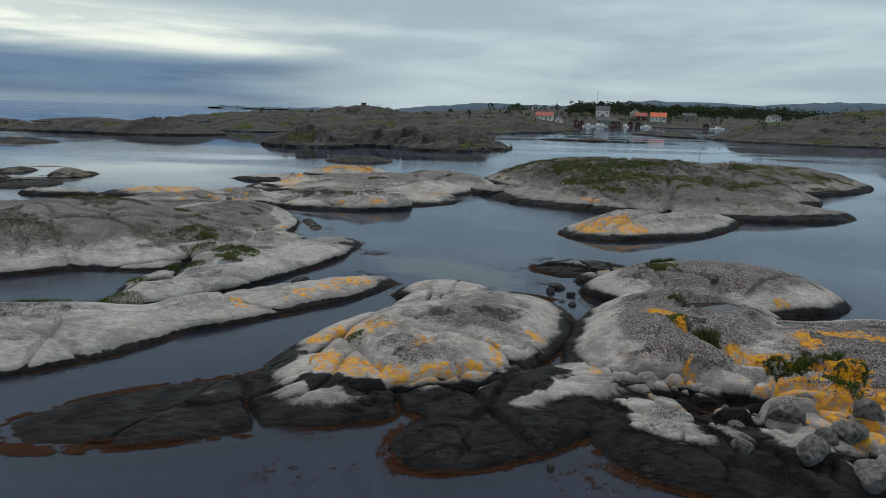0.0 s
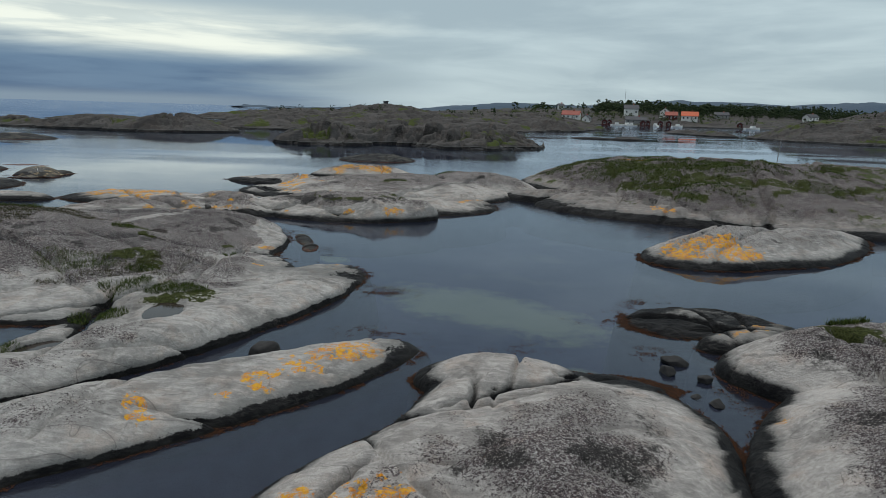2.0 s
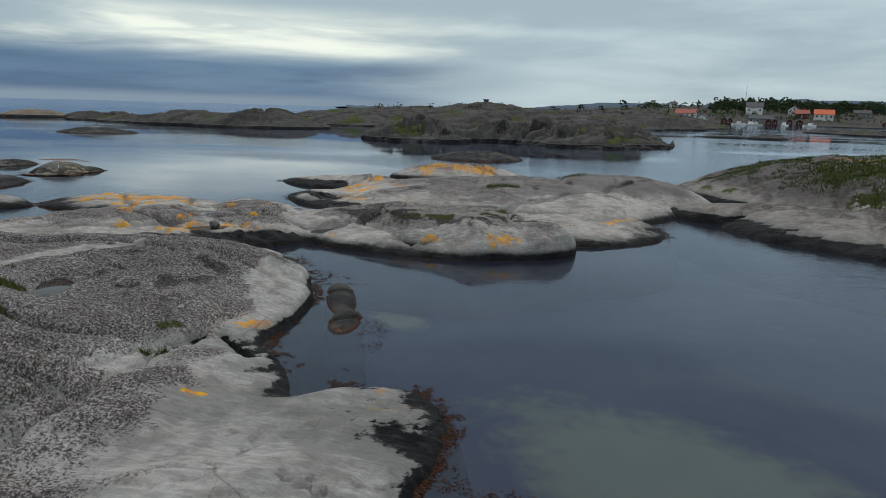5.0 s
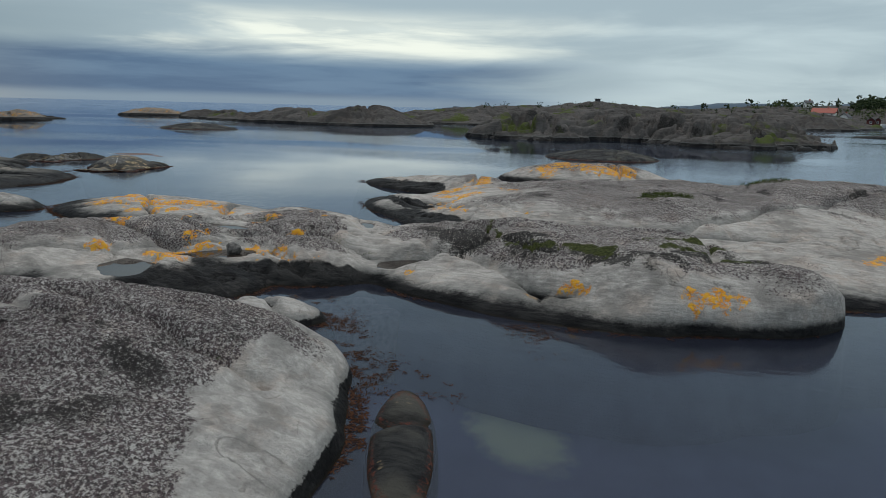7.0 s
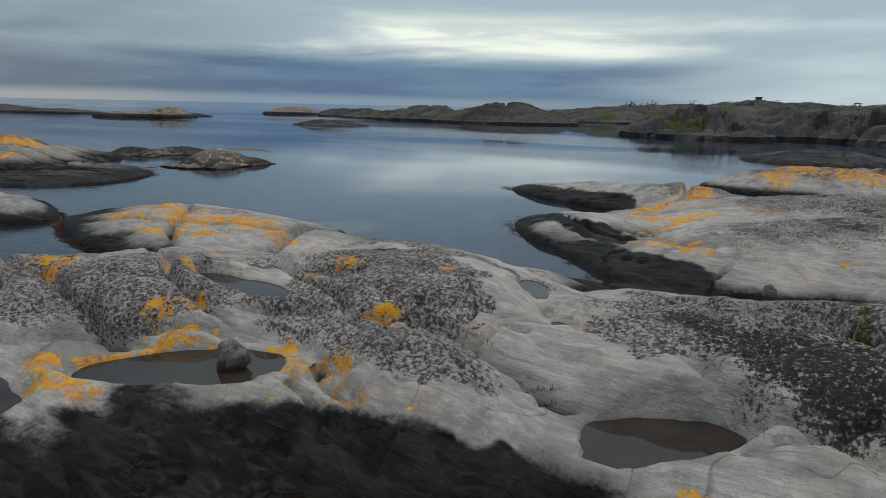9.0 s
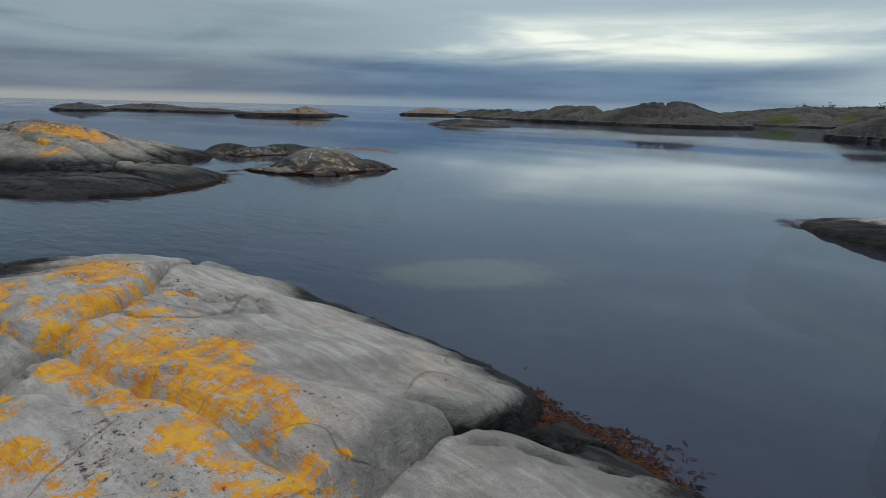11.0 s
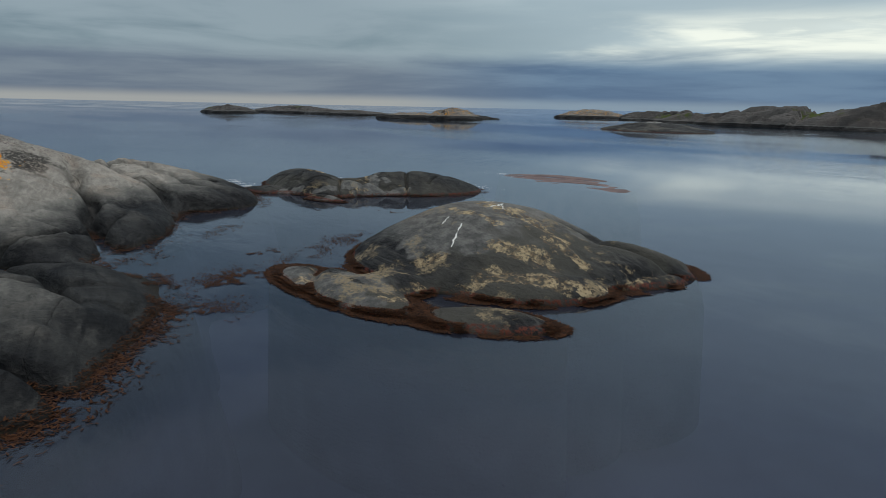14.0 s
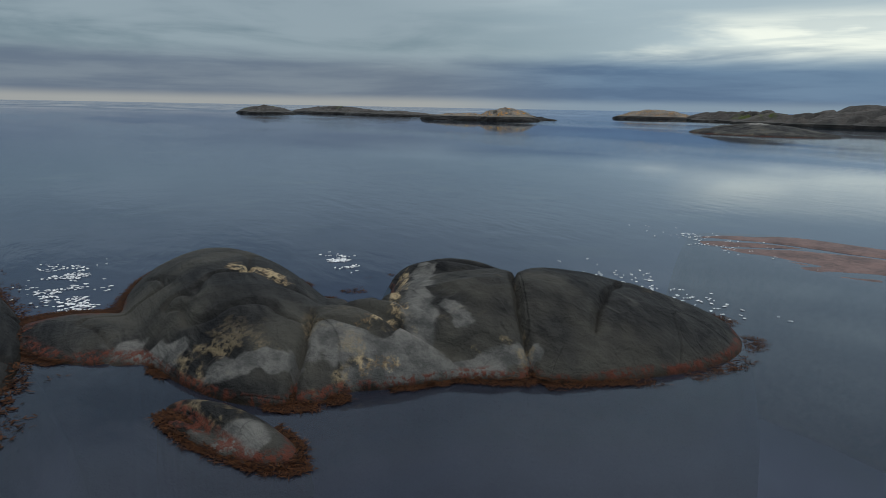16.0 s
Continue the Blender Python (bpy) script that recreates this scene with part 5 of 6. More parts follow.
# ---- seaweed, grass ----
weed_on(front_rock, 1, 30000, drift=9000, low=-0.16, length=0.06, width=0.008, patch=-0.12)
weed_on(cracked_rock, 2, 18000, drift=4000, low=-0.16, length=0.06, width=0.008, patch=-0.05)
weed_on(left_island, 3, 7000, drift=9000, low=-0.12, high=0.0, length=0.06, width=0.008, patch=0.10)
weed_on(pool_island, 4, 9000, drift=6000, low=-0.12, high=0.01, length=0.05, width=0.007, patch=0.08)
weed_on(orange_skerry, 5, 6000, drift=4000, length=0.10)
weed_on(whaleback, 6, 9000, drift=4000, low=-0.16, length=0.06, width=0.007, patch=-0.1)
weed_on(outer_rock, 7, 26000, drift=3000, low=-0.07, high=0.05, length=0.045, width=0.005, patch=-0.1)
weed_on(dome_skerry, 8, 38000, drift=9000, low=-0.10, high=0.05, length=0.05, width=0.006, patch=-0.02)
weed_on(low_skerry, 9, 26000, drift=1500, low=-0.16, high=0.02, length=0.035, width=0.003, patch=0.0)


# loose weed adrift on the still water: from x, y to x, y, spread, fronds
RAFTS = [(-6.52, 34.99, -5.67, 32.99, 0.35, 260), (-3.99, 28.5, -2.42, 28.31, 0.45, 900), (-6.37, 31.93, -5.4, 30.93, 0.3, 300), (2.89, 26.4, 4.4, 26.79, 0.5, 700), (4.74, 27.92, 5.95, 28.32, 0.5, 500), (4.16, 24.03, 4.32, 23.5, 0.4, 260), (-3.95, 28.78, -2.45, 28.71, 0.4, 500), (-3.62, 24.68, -1.92, 24.55, 0.4, 400), (5.37, 22.2, 5.55, 21.07, 0.5, 500), (-0.19, 23.27, 1.53, 24.02, 0.35, 260), (-9.89, 38.89, -8.44, 36.8, 0.35, 700), (-11.31, 40.11, -10.08, 39.22, 0.35, 350), (-8.61, 37.61, -7.71, 37.55, 0.5, 350)]
RAFTS += [(-7.42, 40.52, -6.47, 39.47, 0.35, 320), (-6.67, 40.67, -6.37, 40.6, 0.25, 150), (-36.96, 57.09, -37.24, 57.5, 0.2, 450), (-35.15, 55.55, -35.42, 56.22, 0.3, 900), (-36.33, 54.04, -37.06, 54.62, 0.3, 420), (-35, 54.19, -34.7, 54.74, 0.3, 900), (-2.98, 10.44, -1.72, 10.31, 0.4, 420), (-2.91, 11.92, -1.58, 12.48, 0.5, 600), (2.5, 10.31, 3.49, 10.54, 0.4, 420), (-33.65, 53.59, -34.14, 54.04, 0.3, 1600), (-34.34, 54.68, -35.05, 55.32, 0.25, 500), (-32.92, 53.1, -33.05, 53.4, 0.3, 700), (-18.16, 48.14, -17.3, 47.73, 0.3, 320)]
for k, (x1, y1, x2, y2, w, n) in enumerate(RAFTS):
    rr = np.random.default_rng(500 + k)
    f = rr.uniform(-0.1, 1.1, n * 4)
    wx_, wy_ = x1 + (x2 - x1) * f + rr.normal(0, w * 0.6, n * 4), y1 + (y2 - y1) * f + rr.normal(0, w * 0.6, n * 4)
    kept = np.flatnonzero(fbm(wx_ * 2.2, wy_ * 2.2, 510 + k, 3) + 0.5 * fbm(wx_ * 8, wy_ * 8, 540 + k, 2) > 0.12)[:n]
    ribbons("bladder_wrack", wx_[kept], wy_[kept], np.full(len(kept), 0.005), 0.055 if x1 > -25 else 0.030, 0.007 if x1 > -25 else 0.004, rr, WEED, "loose brown bladder wrack adrift on still water", "seaweed", 0.3, True)


def tuft_patch(x, y, rx, ry, count, seed, island, height=0.10, label="low green grass growing in a rock crevice"):
    rng = np.random.default_rng(seed)
    a, r = rng.uniform(0, TAU, count), np.sqrt(rng.uniform(0, 1, count))
    px, py = x + rx * r * np.cos(a), y + ry * r * np.sin(a)
    pz = np.array([island.height(i, j) for i, j in zip(px, py)]) - 0.01
    ribbons("grass_patch", px, py, pz, height, height * 0.045, rng, GRASS, label, "grass", 1.3)


for k, (x, y, rx, ry, n) in enumerate([(-8.7, 26.0, 0.9, 0.4, 2200), (-10.3, 26.3, 0.8, 0.4, 1600), (-10.3, 19.5, 1.3, 0.4, 2200), (-12.3, 18.8, 0.9, 0.5, 1600), (-18.4, 32.4, 1.6, 0.9, 2000), (-12.6, 27.7, 1.3, 0.7, 2000),
                                       (-10.1, 24.5, 0.8, 0.4, 1400), (-17.2, 25.8, 1.8, 0.9, 2200), (-10.8, 22.0, 0.5, 0.3, 700), (-13.5, 20.5, 1.4, 0.8, 2400), (-12.8, 22.3, 1.5, 0.7, 2200), (-12.8, 31.9, 0.5, 0.3, 700), (-12.8, 30.9, 0.4, 0.25, 500), (-9.0, 31.0, 0.25, 0.1, 250), (-10.5, 27.6, 0.5, 0.25, 600)]):
    tuft_patch(x, y, rx, ry, n, 300 + k, left_island)
for k, (x, y, rx, ry, n) in enumerate([(6.9, 15.3, 0.35, 0.2, 600), (8.6, 23.6, 0.5, 0.2, 700), (8.4, 14.1, 0.5, 0.25, 800), (9.3, 14.1, 0.4, 0.2, 600), (9.0, 12.9, 0.3, 0.5, 700), (6.9, 17.4, 0.3, 0.12, 300)]):
    tuft_patch(x, y, rx, ry, n, 340 + k, cracked_rock, 0.12)
for k, (x, y, rx, ry, n) in enumerate([(-5.2, 51.2, 0.8, 0.4, 900), (-2.0, 55.2, 0.8, 0.4, 900), (-15.05, 43.85, 0.45, 0.08, 350), (-12.5, 42.82, 0.55, 0.04, 260), (-11.6, 42.62, 0.5, 0.04, 240)]):
    tuft_patch(x, y, rx, ry, n, 360 + k, pool_island, 0.10 if k < 2 else 0.05)


# low heath over the back of the broad island
HEATH = islands_of_colour("heath", (0.020, 0.024, 0.008), (0.075, 0.070, 0.028))
hr = np.random.default_rng(81)
hm = (fbm(left_island.x * 0.35, left_island.y * 0.35, 82, 4) + 0.5 * fbm(left_island.x * 1.6, left_island.y * 1.6, 83, 3) > 0.16) & (left_island.z > 0.55) & (ring((-18.0, 26.0, 9.0, 7.5, 20), left_island.x, left_island.y) < 1)
hi_ = hr.choice(np.flatnonzero(hm.ravel()), 30000)
ribbons("heath", left_island.x.ravel()[hi_] + hr.uniform(-0.03, 0.03, 30000), left_island.y.ravel()[hi_] + hr.uniform(-0.03, 0.03, 30000), left_island.z.ravel()[hi_] - 0.01, 0.07, 0.006, hr, HEATH, "low brown-green heath and crowberry on the rock", "heath", 1.2)
hm = (fbm(heath_island.x * 0.22, heath_island.y * 0.22, 84, 4) + 0.5 * fbm(heath_island.x * 1.2, heath_island.y * 1.2, 85, 3) > 0.20) & (heath_island.z > 1.0)
hi_ = hr.choice(np.flatnonzero(hm.ravel()), 40000)
ribbons("heath", heath_island.x.ravel()[hi_] + hr.uniform(-0.08, 0.08, 40000), heath_island.y.ravel()[hi_] + hr.uniform(-0.08, 0.08, 40000), heath_island.z.ravel()[hi_] - 0.01, 0.13, 0.014, hr, GRASS, "low green heath and grass over the rock", "heath", 1.0)


# ---- things ----
def part(name, bm, material, parent, label=""):
    me = bpy.data.meshes.new(name)
    bm.to_mesh(me)
    bm.free()
    me.materials.append(material)
    ob = new(name, me)
    ob.parent = parent
    return tagged(ob, label)


def box(bm, x0, y0, z0, x1, y1, z1):
    v = [bm.verts.new(p) for p in ((x0, y0, z0), (x1, y0, z0), (x1, y1, z0), (x0, y1, z0), (x0, y0, z1), (x1, y0, z1), (x1, y1, z1), (x0, y1, z1))]
    for f in ((3, 2, 1, 0), (4, 5, 6, 7), (0, 1, 5, 4), (1, 2, 6, 5), (2, 3, 7, 6), (3, 0, 4, 7)):
        bm.faces.new([v[i] for i in f])
    return bm


def rod(bm, p, q, r, n=8, r2=None):
    p, q = Vector(p), Vector(q)
    m = (q - p).to_track_quat("Z", "Y").to_matrix()
    r2 = r if r2 is None else r2
    a = [bm.verts.new(p + m @ Vector((r * math.cos(TAU * k / n), r * math.sin(TAU * k / n), 0))) for k in range(n)]
    b = [bm.verts.new(q + m @ Vector((r2 * math.cos(TAU * k / n), r2 * math.sin(TAU * k / n), 0))) for k in range(n)]
    for k in range(n):
        bm.faces.new((a[k], a[(k + 1) % n], b[(k + 1) % n], b[k]))
    bm.faces.new(a[::-1])
    bm.faces.new(b)
    return bm


WHITE = plain("white_boards", (0.62, 0.62, 0.60), (0.78, 0.78, 0.76), 1.5, 0.7)
RED = plain("falun_red_boards", (0.065, 0.016, 0.014), (0.11, 0.025, 0.020), 1.5, 0.8)
GREY = plain("grey_boards", (0.20, 0.20, 0.20), (0.30, 0.30, 0.29), 1.5, 0.8)
TILE = plain("red_roof_tile", (0.26, 0.075, 0.055), (0.36, 0.11, 0.08), 2.0, 0.8)
TILE_ORANGE = plain("orange_roof_tile", (0.50, 0.11, 0.05), (0.60, 0.15, 0.07), 2.0, 0.8)
SLATE = plain("dark_roof", (0.035, 0.038, 0.045), (0.07, 0.072, 0.08), 2.0, 0.7)
PANE = plain("window_glass", (0.02, 0.025, 0.03), (0.035, 0.04, 0.05), 1.0, 0.1)
TRIM = plain("white_trim", (0.70, 0.70, 0.68), (0.80, 0.80, 0.78), 2.0, 0.7)
STEEL = plain("weathered_steel", (0.16, 0.16, 0.17), (0.28, 0.28, 0.28), 8.0, 0.5, 0.6)


def house(name, x, y, z, yaw, w, d, h, rise, walls, roof, label, windows=3, chimney=True, door=True, category="house"):
    base = tagged(new(name), label, category, "houses of the village")
    base.matrix_world = pose(x, y, z - 0.5, 0, 0, yaw)
    h += 0.5
    bm = bmesh.new()
    lo = [bm.verts.new(p) for p in ((-w / 2, -d / 2, -1.5), (w / 2, -d / 2, -1.5), (w / 2, d / 2, -1.5), (-w / 2, d / 2, -1.5))]
    hi = [bm.verts.new(p) for p in ((-w / 2, -d / 2, h), (w / 2, -d / 2, h), (w / 2, d / 2, h), (-w / 2, d / 2, h))]
    ga, gb = bm.verts.new((-w / 2, 0, h + rise)), bm.verts.new((w / 2, 0, h + rise))
    for f in ((lo[3], lo[2], lo[1], lo[0]), (lo[0], lo[1], hi[1], hi[0]), (lo[2], lo[3], hi[3], hi[2]), (lo[1], lo[2], hi[2], gb, hi[1]), (lo[3], lo[0], hi[0], ga, hi[3]), (hi[0], hi[1], gb, ga), (hi[2], hi[3], ga, gb)):
        bm.faces.new(f)
    part("wall", bm, walls, base)
    for side in (-1, 1):
        bm = bmesh.new()
        e = 0.45
        sl = rise / (d / 2)
        pts = []
        for zz in (0.05, 0.27):
            for xx in (-w / 2 - e, w / 2 + e):
                pts.append(bm.verts.new((xx, 0, h + rise + zz)))
                pts.append(bm.verts.new((xx, side * (d / 2 + e), h - e * sl + zz)))
        for f in ((0, 1, 3, 2), (4, 6, 7, 5), (0, 4, 5, 1), (2, 3, 7, 6), (1, 5, 7, 3), (0, 2, 6, 4)):
            bm.faces.new([pts[i] for i in f])
        bmesh.ops.recalc_face_normals(bm, faces=bm.faces)
        part("roof", bm, roof, base)

    def window(px, py, pz, ww, wh, along_x):
        bm = bmesh.new()
        if along_x:
            box(bm, px - ww / 2, py - 0.07, pz - wh / 2, px + ww / 2, py + 0.07, pz + wh / 2)
        else:
            box(bm, px - 0.07, py - ww / 2, pz - wh / 2, px + 0.07, py + ww / 2, pz + wh / 2)
        win = part("window", bm, TRIM, base, "white window frame")
        bm = bmesh.new()
        q = 0.86
        if along_x:
            box(bm, px - ww * q / 2, py - 0.09, pz - wh * q / 2, px + ww * q / 2, py + 0.09, pz + wh * q / 2)
        else:
            box(bm, px - 0.09, py - ww * q / 2, pz - wh * q / 2, px + 0.09, py + ww * q / 2, pz + wh * q / 2)
        part("pane", bm, PANE, win)

    for k in range(windows):
        px = -w / 2 + w * (k + 0.5) / windows
        if door and k == windows // 2:
            part("door", box(bmesh.new(), px - 0.5, -d / 2 - 0.06, 0.5, px + 0.5, -d / 2 + 0.06, 2.6), GREY, base)
        else:
            window(px, -d / 2, 0.5 + (h - 0.5) * 0.55, 1.0, 1.25, True)
    for side in (-1, 1):
        window(side * w / 2, 0, h * 0.55, 1.0, 1.2, False)
        if rise > 1.8:
            window(side * w / 2, 0, h + rise * 0.30, 0.8, 1.0, False)
    if chimney:
        part("chimney", box(bmesh.new(), w * 0.15 - 0.35, -0.35, h + rise - 0.6, w * 0.15 + 0.35, 0.35, h + rise + 1.0), TILE, base)
    return base


def at(az, dist):
    return -math.sin(radians(az)) * dist, math.cos(radians(az)) * dist


for az, dist, yaw, w, d, h, rise, walls, roof, label, n in [
        (-9.0, 432, -20, 11.0, 7.0, 2.7, 2.3, WHITE, TILE, "white wooden house with a red tiled roof", 4),
        (-10.3, 428, 60, 5.0, 4.5, 2.2, 1.8, WHITE, SLATE, "small white cottage with a dark roof", 2),
        (-13.9, 462, -10, 9.0, 7.0, 4.6, 2.4, WHITE, SLATE, "tall white house with a dark roof", 3),
        (-14.3, 424, -12, 12.0, 6.0, 2.2, 1.8, GREY, SLATE, "long grey shed with a dark roof by the harbour", 4),
        (-16.6, 462, 70, 6.5, 6.0, 3.6, 2.2, WHITE, SLATE, "white gabled house above the harbour", 2),
        (-17.1, 452, -15, 7.0, 6.0, 2.6, 2.0, RED, TILE, "red wooden house with a tiled roof", 3),
        (-18.5, 446, -15, 9.5, 6.5, 2.8, 2.4, WHITE, TILE_ORANGE, "white house with a bright orange roof", 4),
        (-20.9, 475, -10, 8.5, 5.5, 2.2, 1.6, GREY, SLATE, "low grey cottage on the rocks", 3),
        (-8.1, 500, 10, 4.0, 4.0, 4.0, 1.4, WHITE, SLATE, "small white lookout house on the hill", 2)]:
    hx, hy = at(az, dist)
    house("house", hx, hy, village_land.height(hx, hy), yaw, w, d, h, rise, walls, roof, label, n)
for az, dist, yaw, w, d in [(-11.8, 414, 75, 6.5, 5.5), (-12.2, 416, 75, 4.5, 4.5), (-14.9, 414, 70, 5.5, 5.0), (-15.3, 416, 70, 5.0, 4.5), (-16.3, 418, 70, 5.0, 4.5), (-16.95, 420, 70, 6.0, 5.0), (-22.3, 432, 70, 6.5, 5.0)]:
    hx, hy = at(az, dist)
    house("boathouse", hx, hy, max(village_land.height(hx, hy), 0.7), yaw, w * 0.62, d * 0.62, 1.5, 1.2, RED, SLATE, "dark red wooden boathouse at the water", 2, False, True, "boathouse")
for az, dist, yaw in [(-27.2, 500, 20), (-30.8, 540, -30)]:
    hx, hy = at(az, dist)
    house("house", hx, hy, village_land.height(hx, hy) + 1.0, yaw, 8.0, 5.5, 2.6, 1.8, WHITE, SLATE, "white cottage above the rocky shore", 3)

# lookout cabin on the bare hill
tx, ty = at(7.0, 398)
tower = tagged(new("lookout_cabin"), "small dark lookout cabin on posts on the hilltop", "cabin")
tower.matrix_world = pose(tx, ty, back_land.height(tx, ty) - 0.5, 0, 0, 20)
part("cabin_wall", box(bmesh.new(), -1.2, -1.2, 0.9, 1.2, 1.2, 2.4), SLATE, tower)
part("cabin_roof", box(bmesh.new(), -1.6, -1.6, 2.4, 1.6, 1.6, 2.65), SLATE, tower)
for sx_ in (-1.0, 1.0):
    for sy_ in (-1.0, 1.0):
        part("post", rod(bmesh.new(), (sx_, sy_, -0.4), (sx_, sy_, 0.9), 0.12), TRIM, tower)

# marker pole on the heath island
px_, py_ = 25.6, 63.2
pole = tagged(new("marker_pole"), "thin leaning grey marker pole standing on the rock", "pole")
pole.matrix_world = pose(px_, py_, heath_island.height(px_, py_) - 0.1)
part("pole_shaft", rod(bmesh.new(), (0, 0, 0), (0.12, 0, 2.5), 0.035, 8, 0.022), STEEL, pole)
part("pole_base", rod(bmesh.new(), (0, 0, -0.05), (0.01, 0, 0.18), 0.10, 10, 0.08), STEEL, pole)
mx, my = at(-13.4, 560)
mast = tagged(new("radio_mast"), "slender grey mast above the woods", "mast")
mast.matrix_world = pose(mx, my, village_land.height(mx, my) - 0.5)
part("mast_shaft", rod(bmesh.new(), (0, 0, 0), (0, 0, 16), 0.22, 6, 0.08), STEEL, mast)
part("mast_arm", rod(bmesh.new(), (-0.8, 0, 13.5), (0.8, 0, 13.5), 0.06, 6), STEEL, mast)


def boat(x, y, yaw, length, label):
    b = tagged(new("motor_boat"), label, "boat", "moored boats")
    b.matrix_world = pose(x, y, 0, 0, 0, yaw)
    bm = bmesh.new()
    rows = []
    for k in range(9):
        f = k / 8
        wd = length * 0.17 * (1 - max(0, f - 0.45) ** 2 * 3.2)
        sheer = 0.75 + 0.35 * f * f
        rows.append([bm.verts.new(((f - 0.5) * length, s * wd * q, zz)) for s, q, zz in ((-1, 1, sheer), (-1, 0.75, 0.05), (0, 0, -0.25), (1, 0.75, 0.05), (1, 1, sheer))])
    for p, q in zip(rows, rows[1:]):
        for i in range(4):
            bm.faces.new((p[i], q[i], q[i + 1], p[i + 1]))
        bm.faces.new((p[4], q[4], q[0], p[0]))
    bm.faces.new(rows[0])
    bm.faces.new(rows[-1][::-1])
    bmesh.ops.recalc_face_normals(bm, faces=bm.faces)
    part("hull", bm, TRIM, b)
    part("wheelhouse", box(bmesh.new(), -length * 0.1, -length * 0.11, 0.7, length * 0.16, length * 0.11, 1.9), WHITE, b)
    part("windscreen", box(bmesh.new(), length * 0.16, -length * 0.10, 1.2, length * 0.17, length * 0.10, 1.8), PANE, b)


for az, dist, yaw, ln in [(-12.75, 392, 10, 6.5), (-13.6, 398, 30, 7.5), (-14.0, 396, 160, 6.0), (-17.6, 405, 15, 7.0), (-23.2, 420, 5, 9.0), (-15.9, 404, 100, 6.0)]:
    bx, by = at(az, dist)
    boat(bx, by, yaw, ln, "small white motor boat moored at the village")

# ---- woods ----
LEAF = islands_of_colour("dark_woods", (0.012, 0.022, 0.010), (0.040, 0.058, 0.024), 0.9)
LEAF_GREEN = islands_of_colour("scrub_green", (0.022, 0.040, 0.012), (0.065, 0.085, 0.030), 0.9)
BARK = plain("bark", (0.05, 0.04, 0.03), (0.10, 0.08, 0.06), 8.0, 0.9)
OCTA = [(1, 0, 0), (-1, 0, 0), (0, 1, 0), (0, -1, 0), (0, 0, 1), (0, 0, -1)]
OCTF = [(0, 2, 4), (2, 1, 4), (1, 3, 4), (3, 0, 4), (2, 0, 5), (1, 2, 5), (3, 1, 5), (0, 3, 5)]


def crown_clumps(verts, faces, x, y, z, height, spread, rng, clumps, low=0.25):
    for _ in range(clumps):
        a, r = rng.uniform(0, TAU), spread * math.sqrt(rng.random())
        up_ = rng.uniform(low, 1.0)
        r *= math.sin(math.pi * min(1, max(0.12, 1.08 - up_))) ** 0.6
        cx, cy, cz = x + r * math.cos(a), y + r * math.sin(a), z + height * up_
        q = spread * rng.uniform(0.16, 0.36)
        b = len(verts)
        for ox, oy, oz in OCTA:
            verts.append((cx + ox * q * rng.uniform(0.6, 1.3), cy + oy * q * rng.uniform(0.6, 1.3), cz + oz * q * rng.uniform(0.5, 1.0)))
        faces += [(b + i, b + j, b + k) for i, j, k in OCTF]


def woods(name, land, places, material, label, category, clumps=16):
    """Far trees that nobody could count, as one body of leaf clumps on thin trunks."""
    rng = random.Random(len(places))
    verts, faces = [], []
    for x, y, h in places:
        z = land.height(x, y) - 0.3
        b = len(verts)
        verts += [(x - 0.15, y, z), (x + 0.15, y, z), (x, y + 0.2, z), (x, y, z + h * 0.8)]
        faces += [(b, b + 1, b + 3), (b + 1, b + 2, b + 3), (b + 2, b, b + 3)]
        crown_clumps(verts, faces, x, y, z, h, h * rng.uniform(0.36, 0.5), rng, clumps)
    me = bpy.data.meshes.new(name)
    me.from_pydata(verts, [], faces)
    me.materials.append(material)
    return tagged(new(name, me), label, category, kind="stuff")


rng = random.Random(5)
places = []
while len(places) < 1500:
    az, dist = rng.uniform(-40, -4), rng.uniform(462, 640)
    x, y = at(az, dist)
    if village_land.height(x, y) > 6.0 and rng.random() < (1.0 if az < -15 else 1.0 if az < -11 else 0.06):
        places.append((x, y, rng.choice((2.0, 2.8, 3.4, 4.0, 4.6, 6.4)) * rng.uniform(0.8, 1.2)))
woods("woods", village_land, places, LEAF, "dark green mixed woods on the hill behind the village", "trees")
places = []
while len(places) < 170:
    az, dist = rng.uniform(-24, -5), rng.uniform(405, 470)
    x, y = at(az, dist)
    if village_land.height(x, y) > 2.0:
        places.append((x, y, rng.uniform(1.5, 4.0)))
woods("scrub", village_land, places, LEAF_GREEN, "green garden scrub and bushes between the houses", "shrubs", 12)
places = []
while len(places) < 130:
    x, y = rng.uniform(-90, 60), rng.uniform(250, 410)
    if back_land.height(x, y) > 3.6:
        places.append((x, y, rng.uniform(0.8, 2.4)))
woods("scrub", back_land, places, LEAF, "scattered low dark bushes on the rocky land", "shrubs", 10)
places = []
while len(places) < 110:
    x, y = rng.uniform(95, 240), rng.uniform(185, 320)
    if right_coast.height(x, y) > 3.5:
        places.append((x, y, rng.uniform(0.8, 2.8)))
woods("scrub", right_coast, places, LEAF, "low dark scrub on the rocky shore", "shrubs", 10)

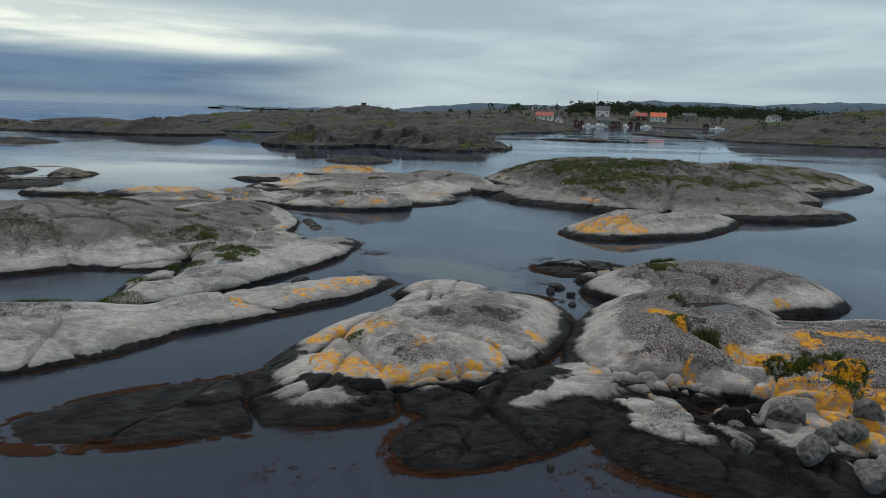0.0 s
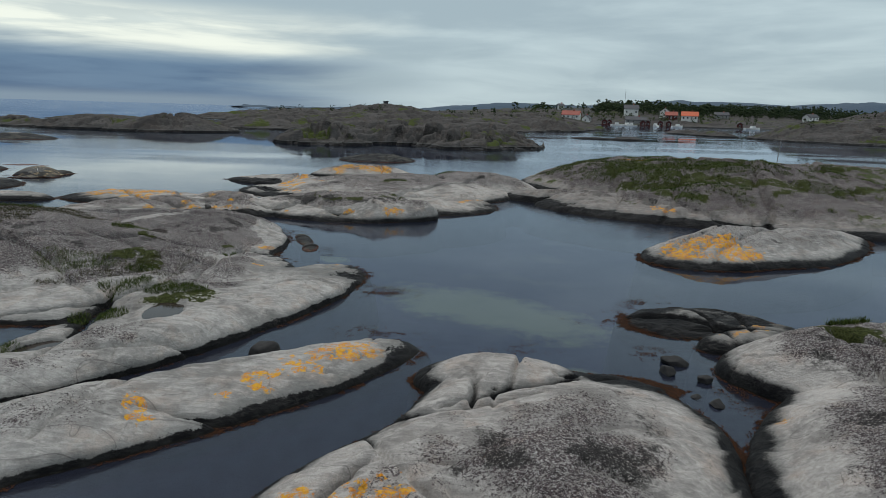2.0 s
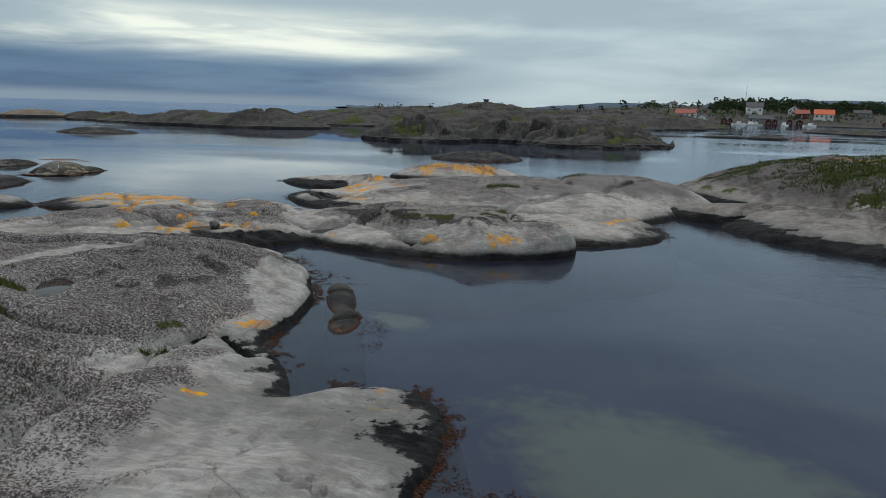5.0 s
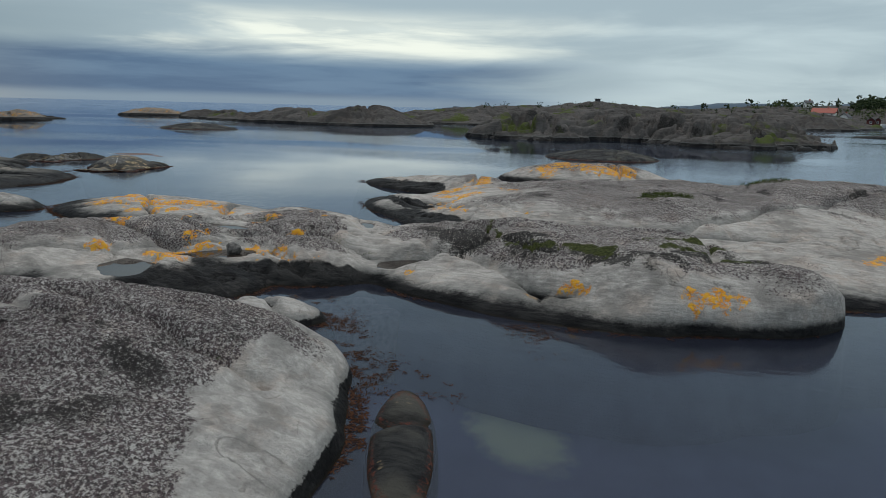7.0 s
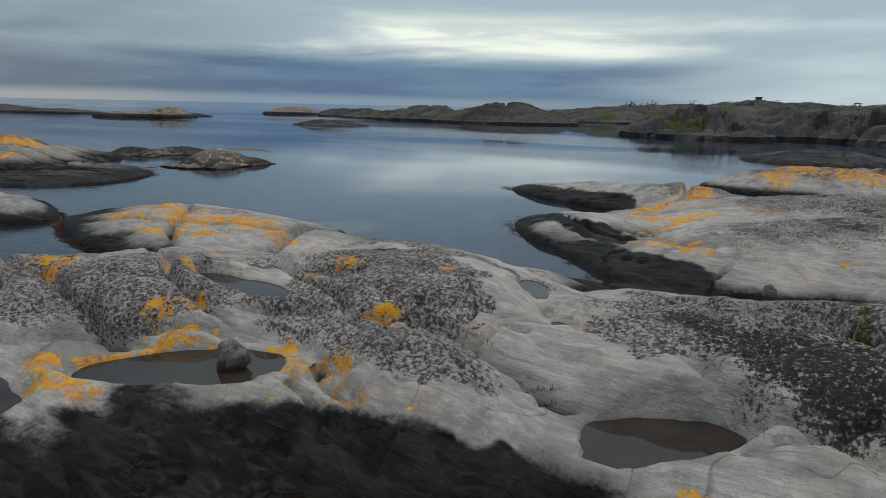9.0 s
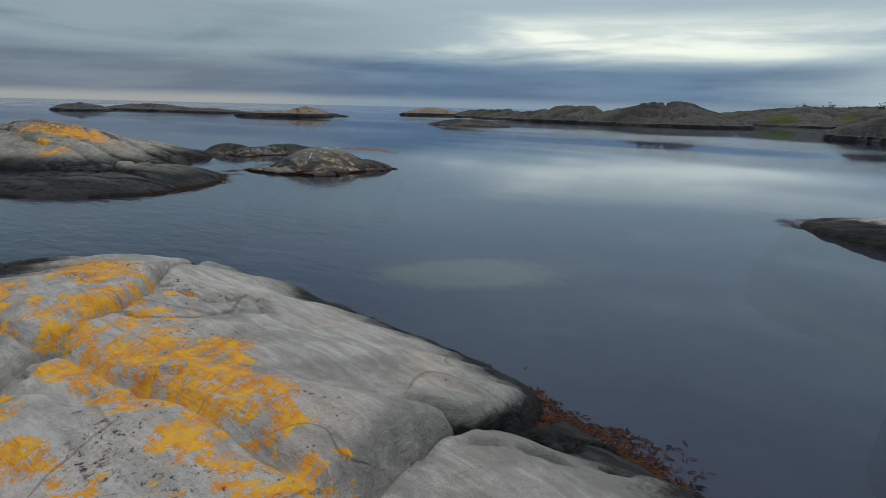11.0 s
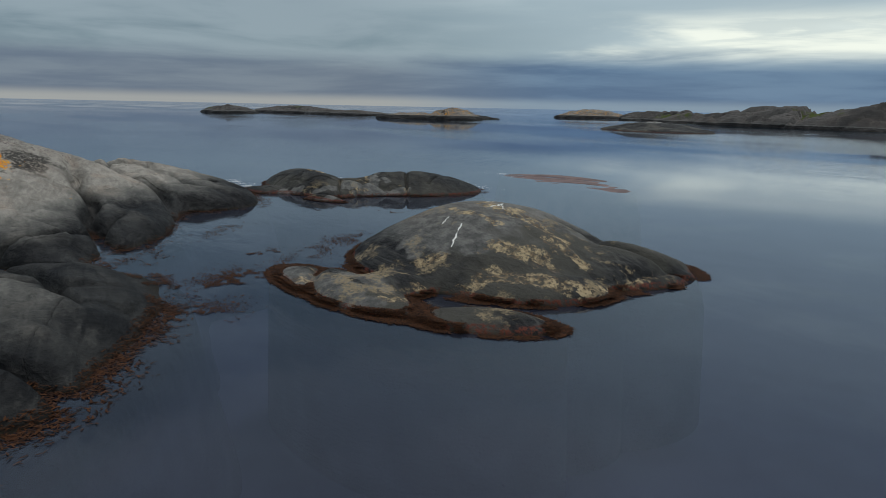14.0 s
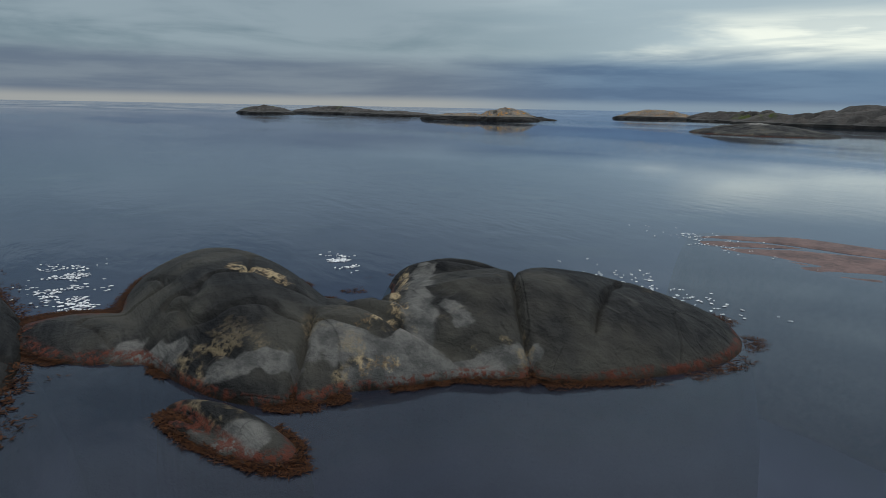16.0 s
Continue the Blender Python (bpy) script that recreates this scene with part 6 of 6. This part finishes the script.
# single wind-bent trees on the skyline
for k, (az, dist, h) in enumerate([(19.6, 205, 2.4), (18.9, 208, 1.6), (3.0, 320, 3.0), (1.2, 330, 3.6), (-0.6, 318, 3.0), (-2.2, 325, 3.4), (-5.6, 345, 3.2)]):
    x, y = at(az, dist)
    land = far_left if az > 15 else back_land
    tree = tagged(new("tree"), "small dark wind-bent tree on bare rock", "tree", "skyline trees")
    tree.matrix_world = pose(x, y, land.height(x, y) - 0.1)
    part("trunk", rod(bmesh.new(), (0, 0, 0), (0.25 * h * 0.3, 0, h * 0.6), 0.10, 7, 0.05), BARK, tree)
    for q in range(3):
        part("limb", rod(bmesh.new(), (0.05 * h, 0, h * (0.3 + 0.1 * q)), (h * 0.35 * math.cos(q * 2.1), h * 0.35 * math.sin(q * 2.1), h * (0.55 + 0.1 * q)), 0.05, 6, 0.02), BARK, tree)
    verts, faces = [], []
    crown_clumps(verts, faces, 0.12 * h, 0, 0, h, h * 0.5, random.Random(700 + k), 26, 0.4)
    me = bpy.data.meshes.new("crown")
    me.from_pydata(verts, [], faces)
    me.materials.append(LEAF)
    new("crown", me).parent = tree


# ---- marks on the dome skerry: bird droppings; foam by the low skerry ----
LIME = plain("bird_lime", (0.50, 0.50, 0.47), (0.70, 0.70, 0.67), 40.0, 0.9)
for k, (x1, y1, x2, y2, w) in enumerate([(-32.85, 55.84, -33.12, 56.16, 0.016), (-33.33, 56.72, -33.49, 57.03, 0.020), (-33.20, 56.80, -33.40, 56.92, 0.012), (-33.28, 56.01, -33.40, 56.16, 0.014), (-33.62, 56.86, -33.66, 57.02, 0.012)]):
    bm = bmesh.new()
    r_ = random.Random(900 + k)
    prev = None
    for i in range(15):
        f = i / 14
        x, y = x1 + (x2 - x1) * f + r_.uniform(-1, 1) * 0.012, y1 + (y2 - y1) * f + r_.uniform(-1, 1) * 0.012
        ww = 0.6 * w * (0.35 + 0.9 * abs(math.sin(f * 5 + k))) * (1 if f < 0.9 else 0.5)
        nx, ny = -(y2 - y1), (x2 - x1)
        ln = math.hypot(nx, ny)
        pair = []
        for s in (-1, 1):
            ax, ay = x + s * ww * nx / ln, y + s * ww * ny / ln
            pair.append(bm.verts.new((ax, ay, dome_skerry.height(ax, ay) + 0.006)))
        if prev:
            bm.faces.new((prev[0], prev[1], pair[1], pair[0]))
        prev = pair
    me = bpy.data.meshes.new("bird_dropping")
    bm.to_mesh(me)
    bm.free()
    me.materials.append(LIME)
    tagged(new("bird_dropping", me), "white streak of bird dropping on the dark rock", "dropping", "bird droppings")

FOAM = islands_of_colour("sea_foam", (0.45, 0.47, 0.50), (0.75, 0.77, 0.78), 0.9)
fr = np.random.default_rng(77)
fx, fy = [], []
for cx, cy, rx, ry, n in [(-42.2, 56.1, 0.7, 0.25, 500), (-41.3, 56.2, 0.5, 0.2, 260), (-41.9, 58.6, 0.35, 0.15, 320), (-40.9, 63.2, 1.0, 0.4, 260), (-39.6, 60.9, 0.9, 0.35, 160)]:
    px_ = cx + fr.normal(0, rx * 0.5, n)
    py_ = cy + fr.normal(0, ry * 0.5, n)
    keep = fbm(px_ * 5, py_ * 5, 7, 3) > -0.05
    fx.append(px_[keep])
    fy.append(py_[keep])
fx, fy = np.concatenate(fx), np.concatenate(fy)
ribbons("foam", fx, fy, np.full(len(fx), 0.006), 0.035, 0.010, fr, FOAM, "thin white foam flecks on the water", "foam", 0.05, True)
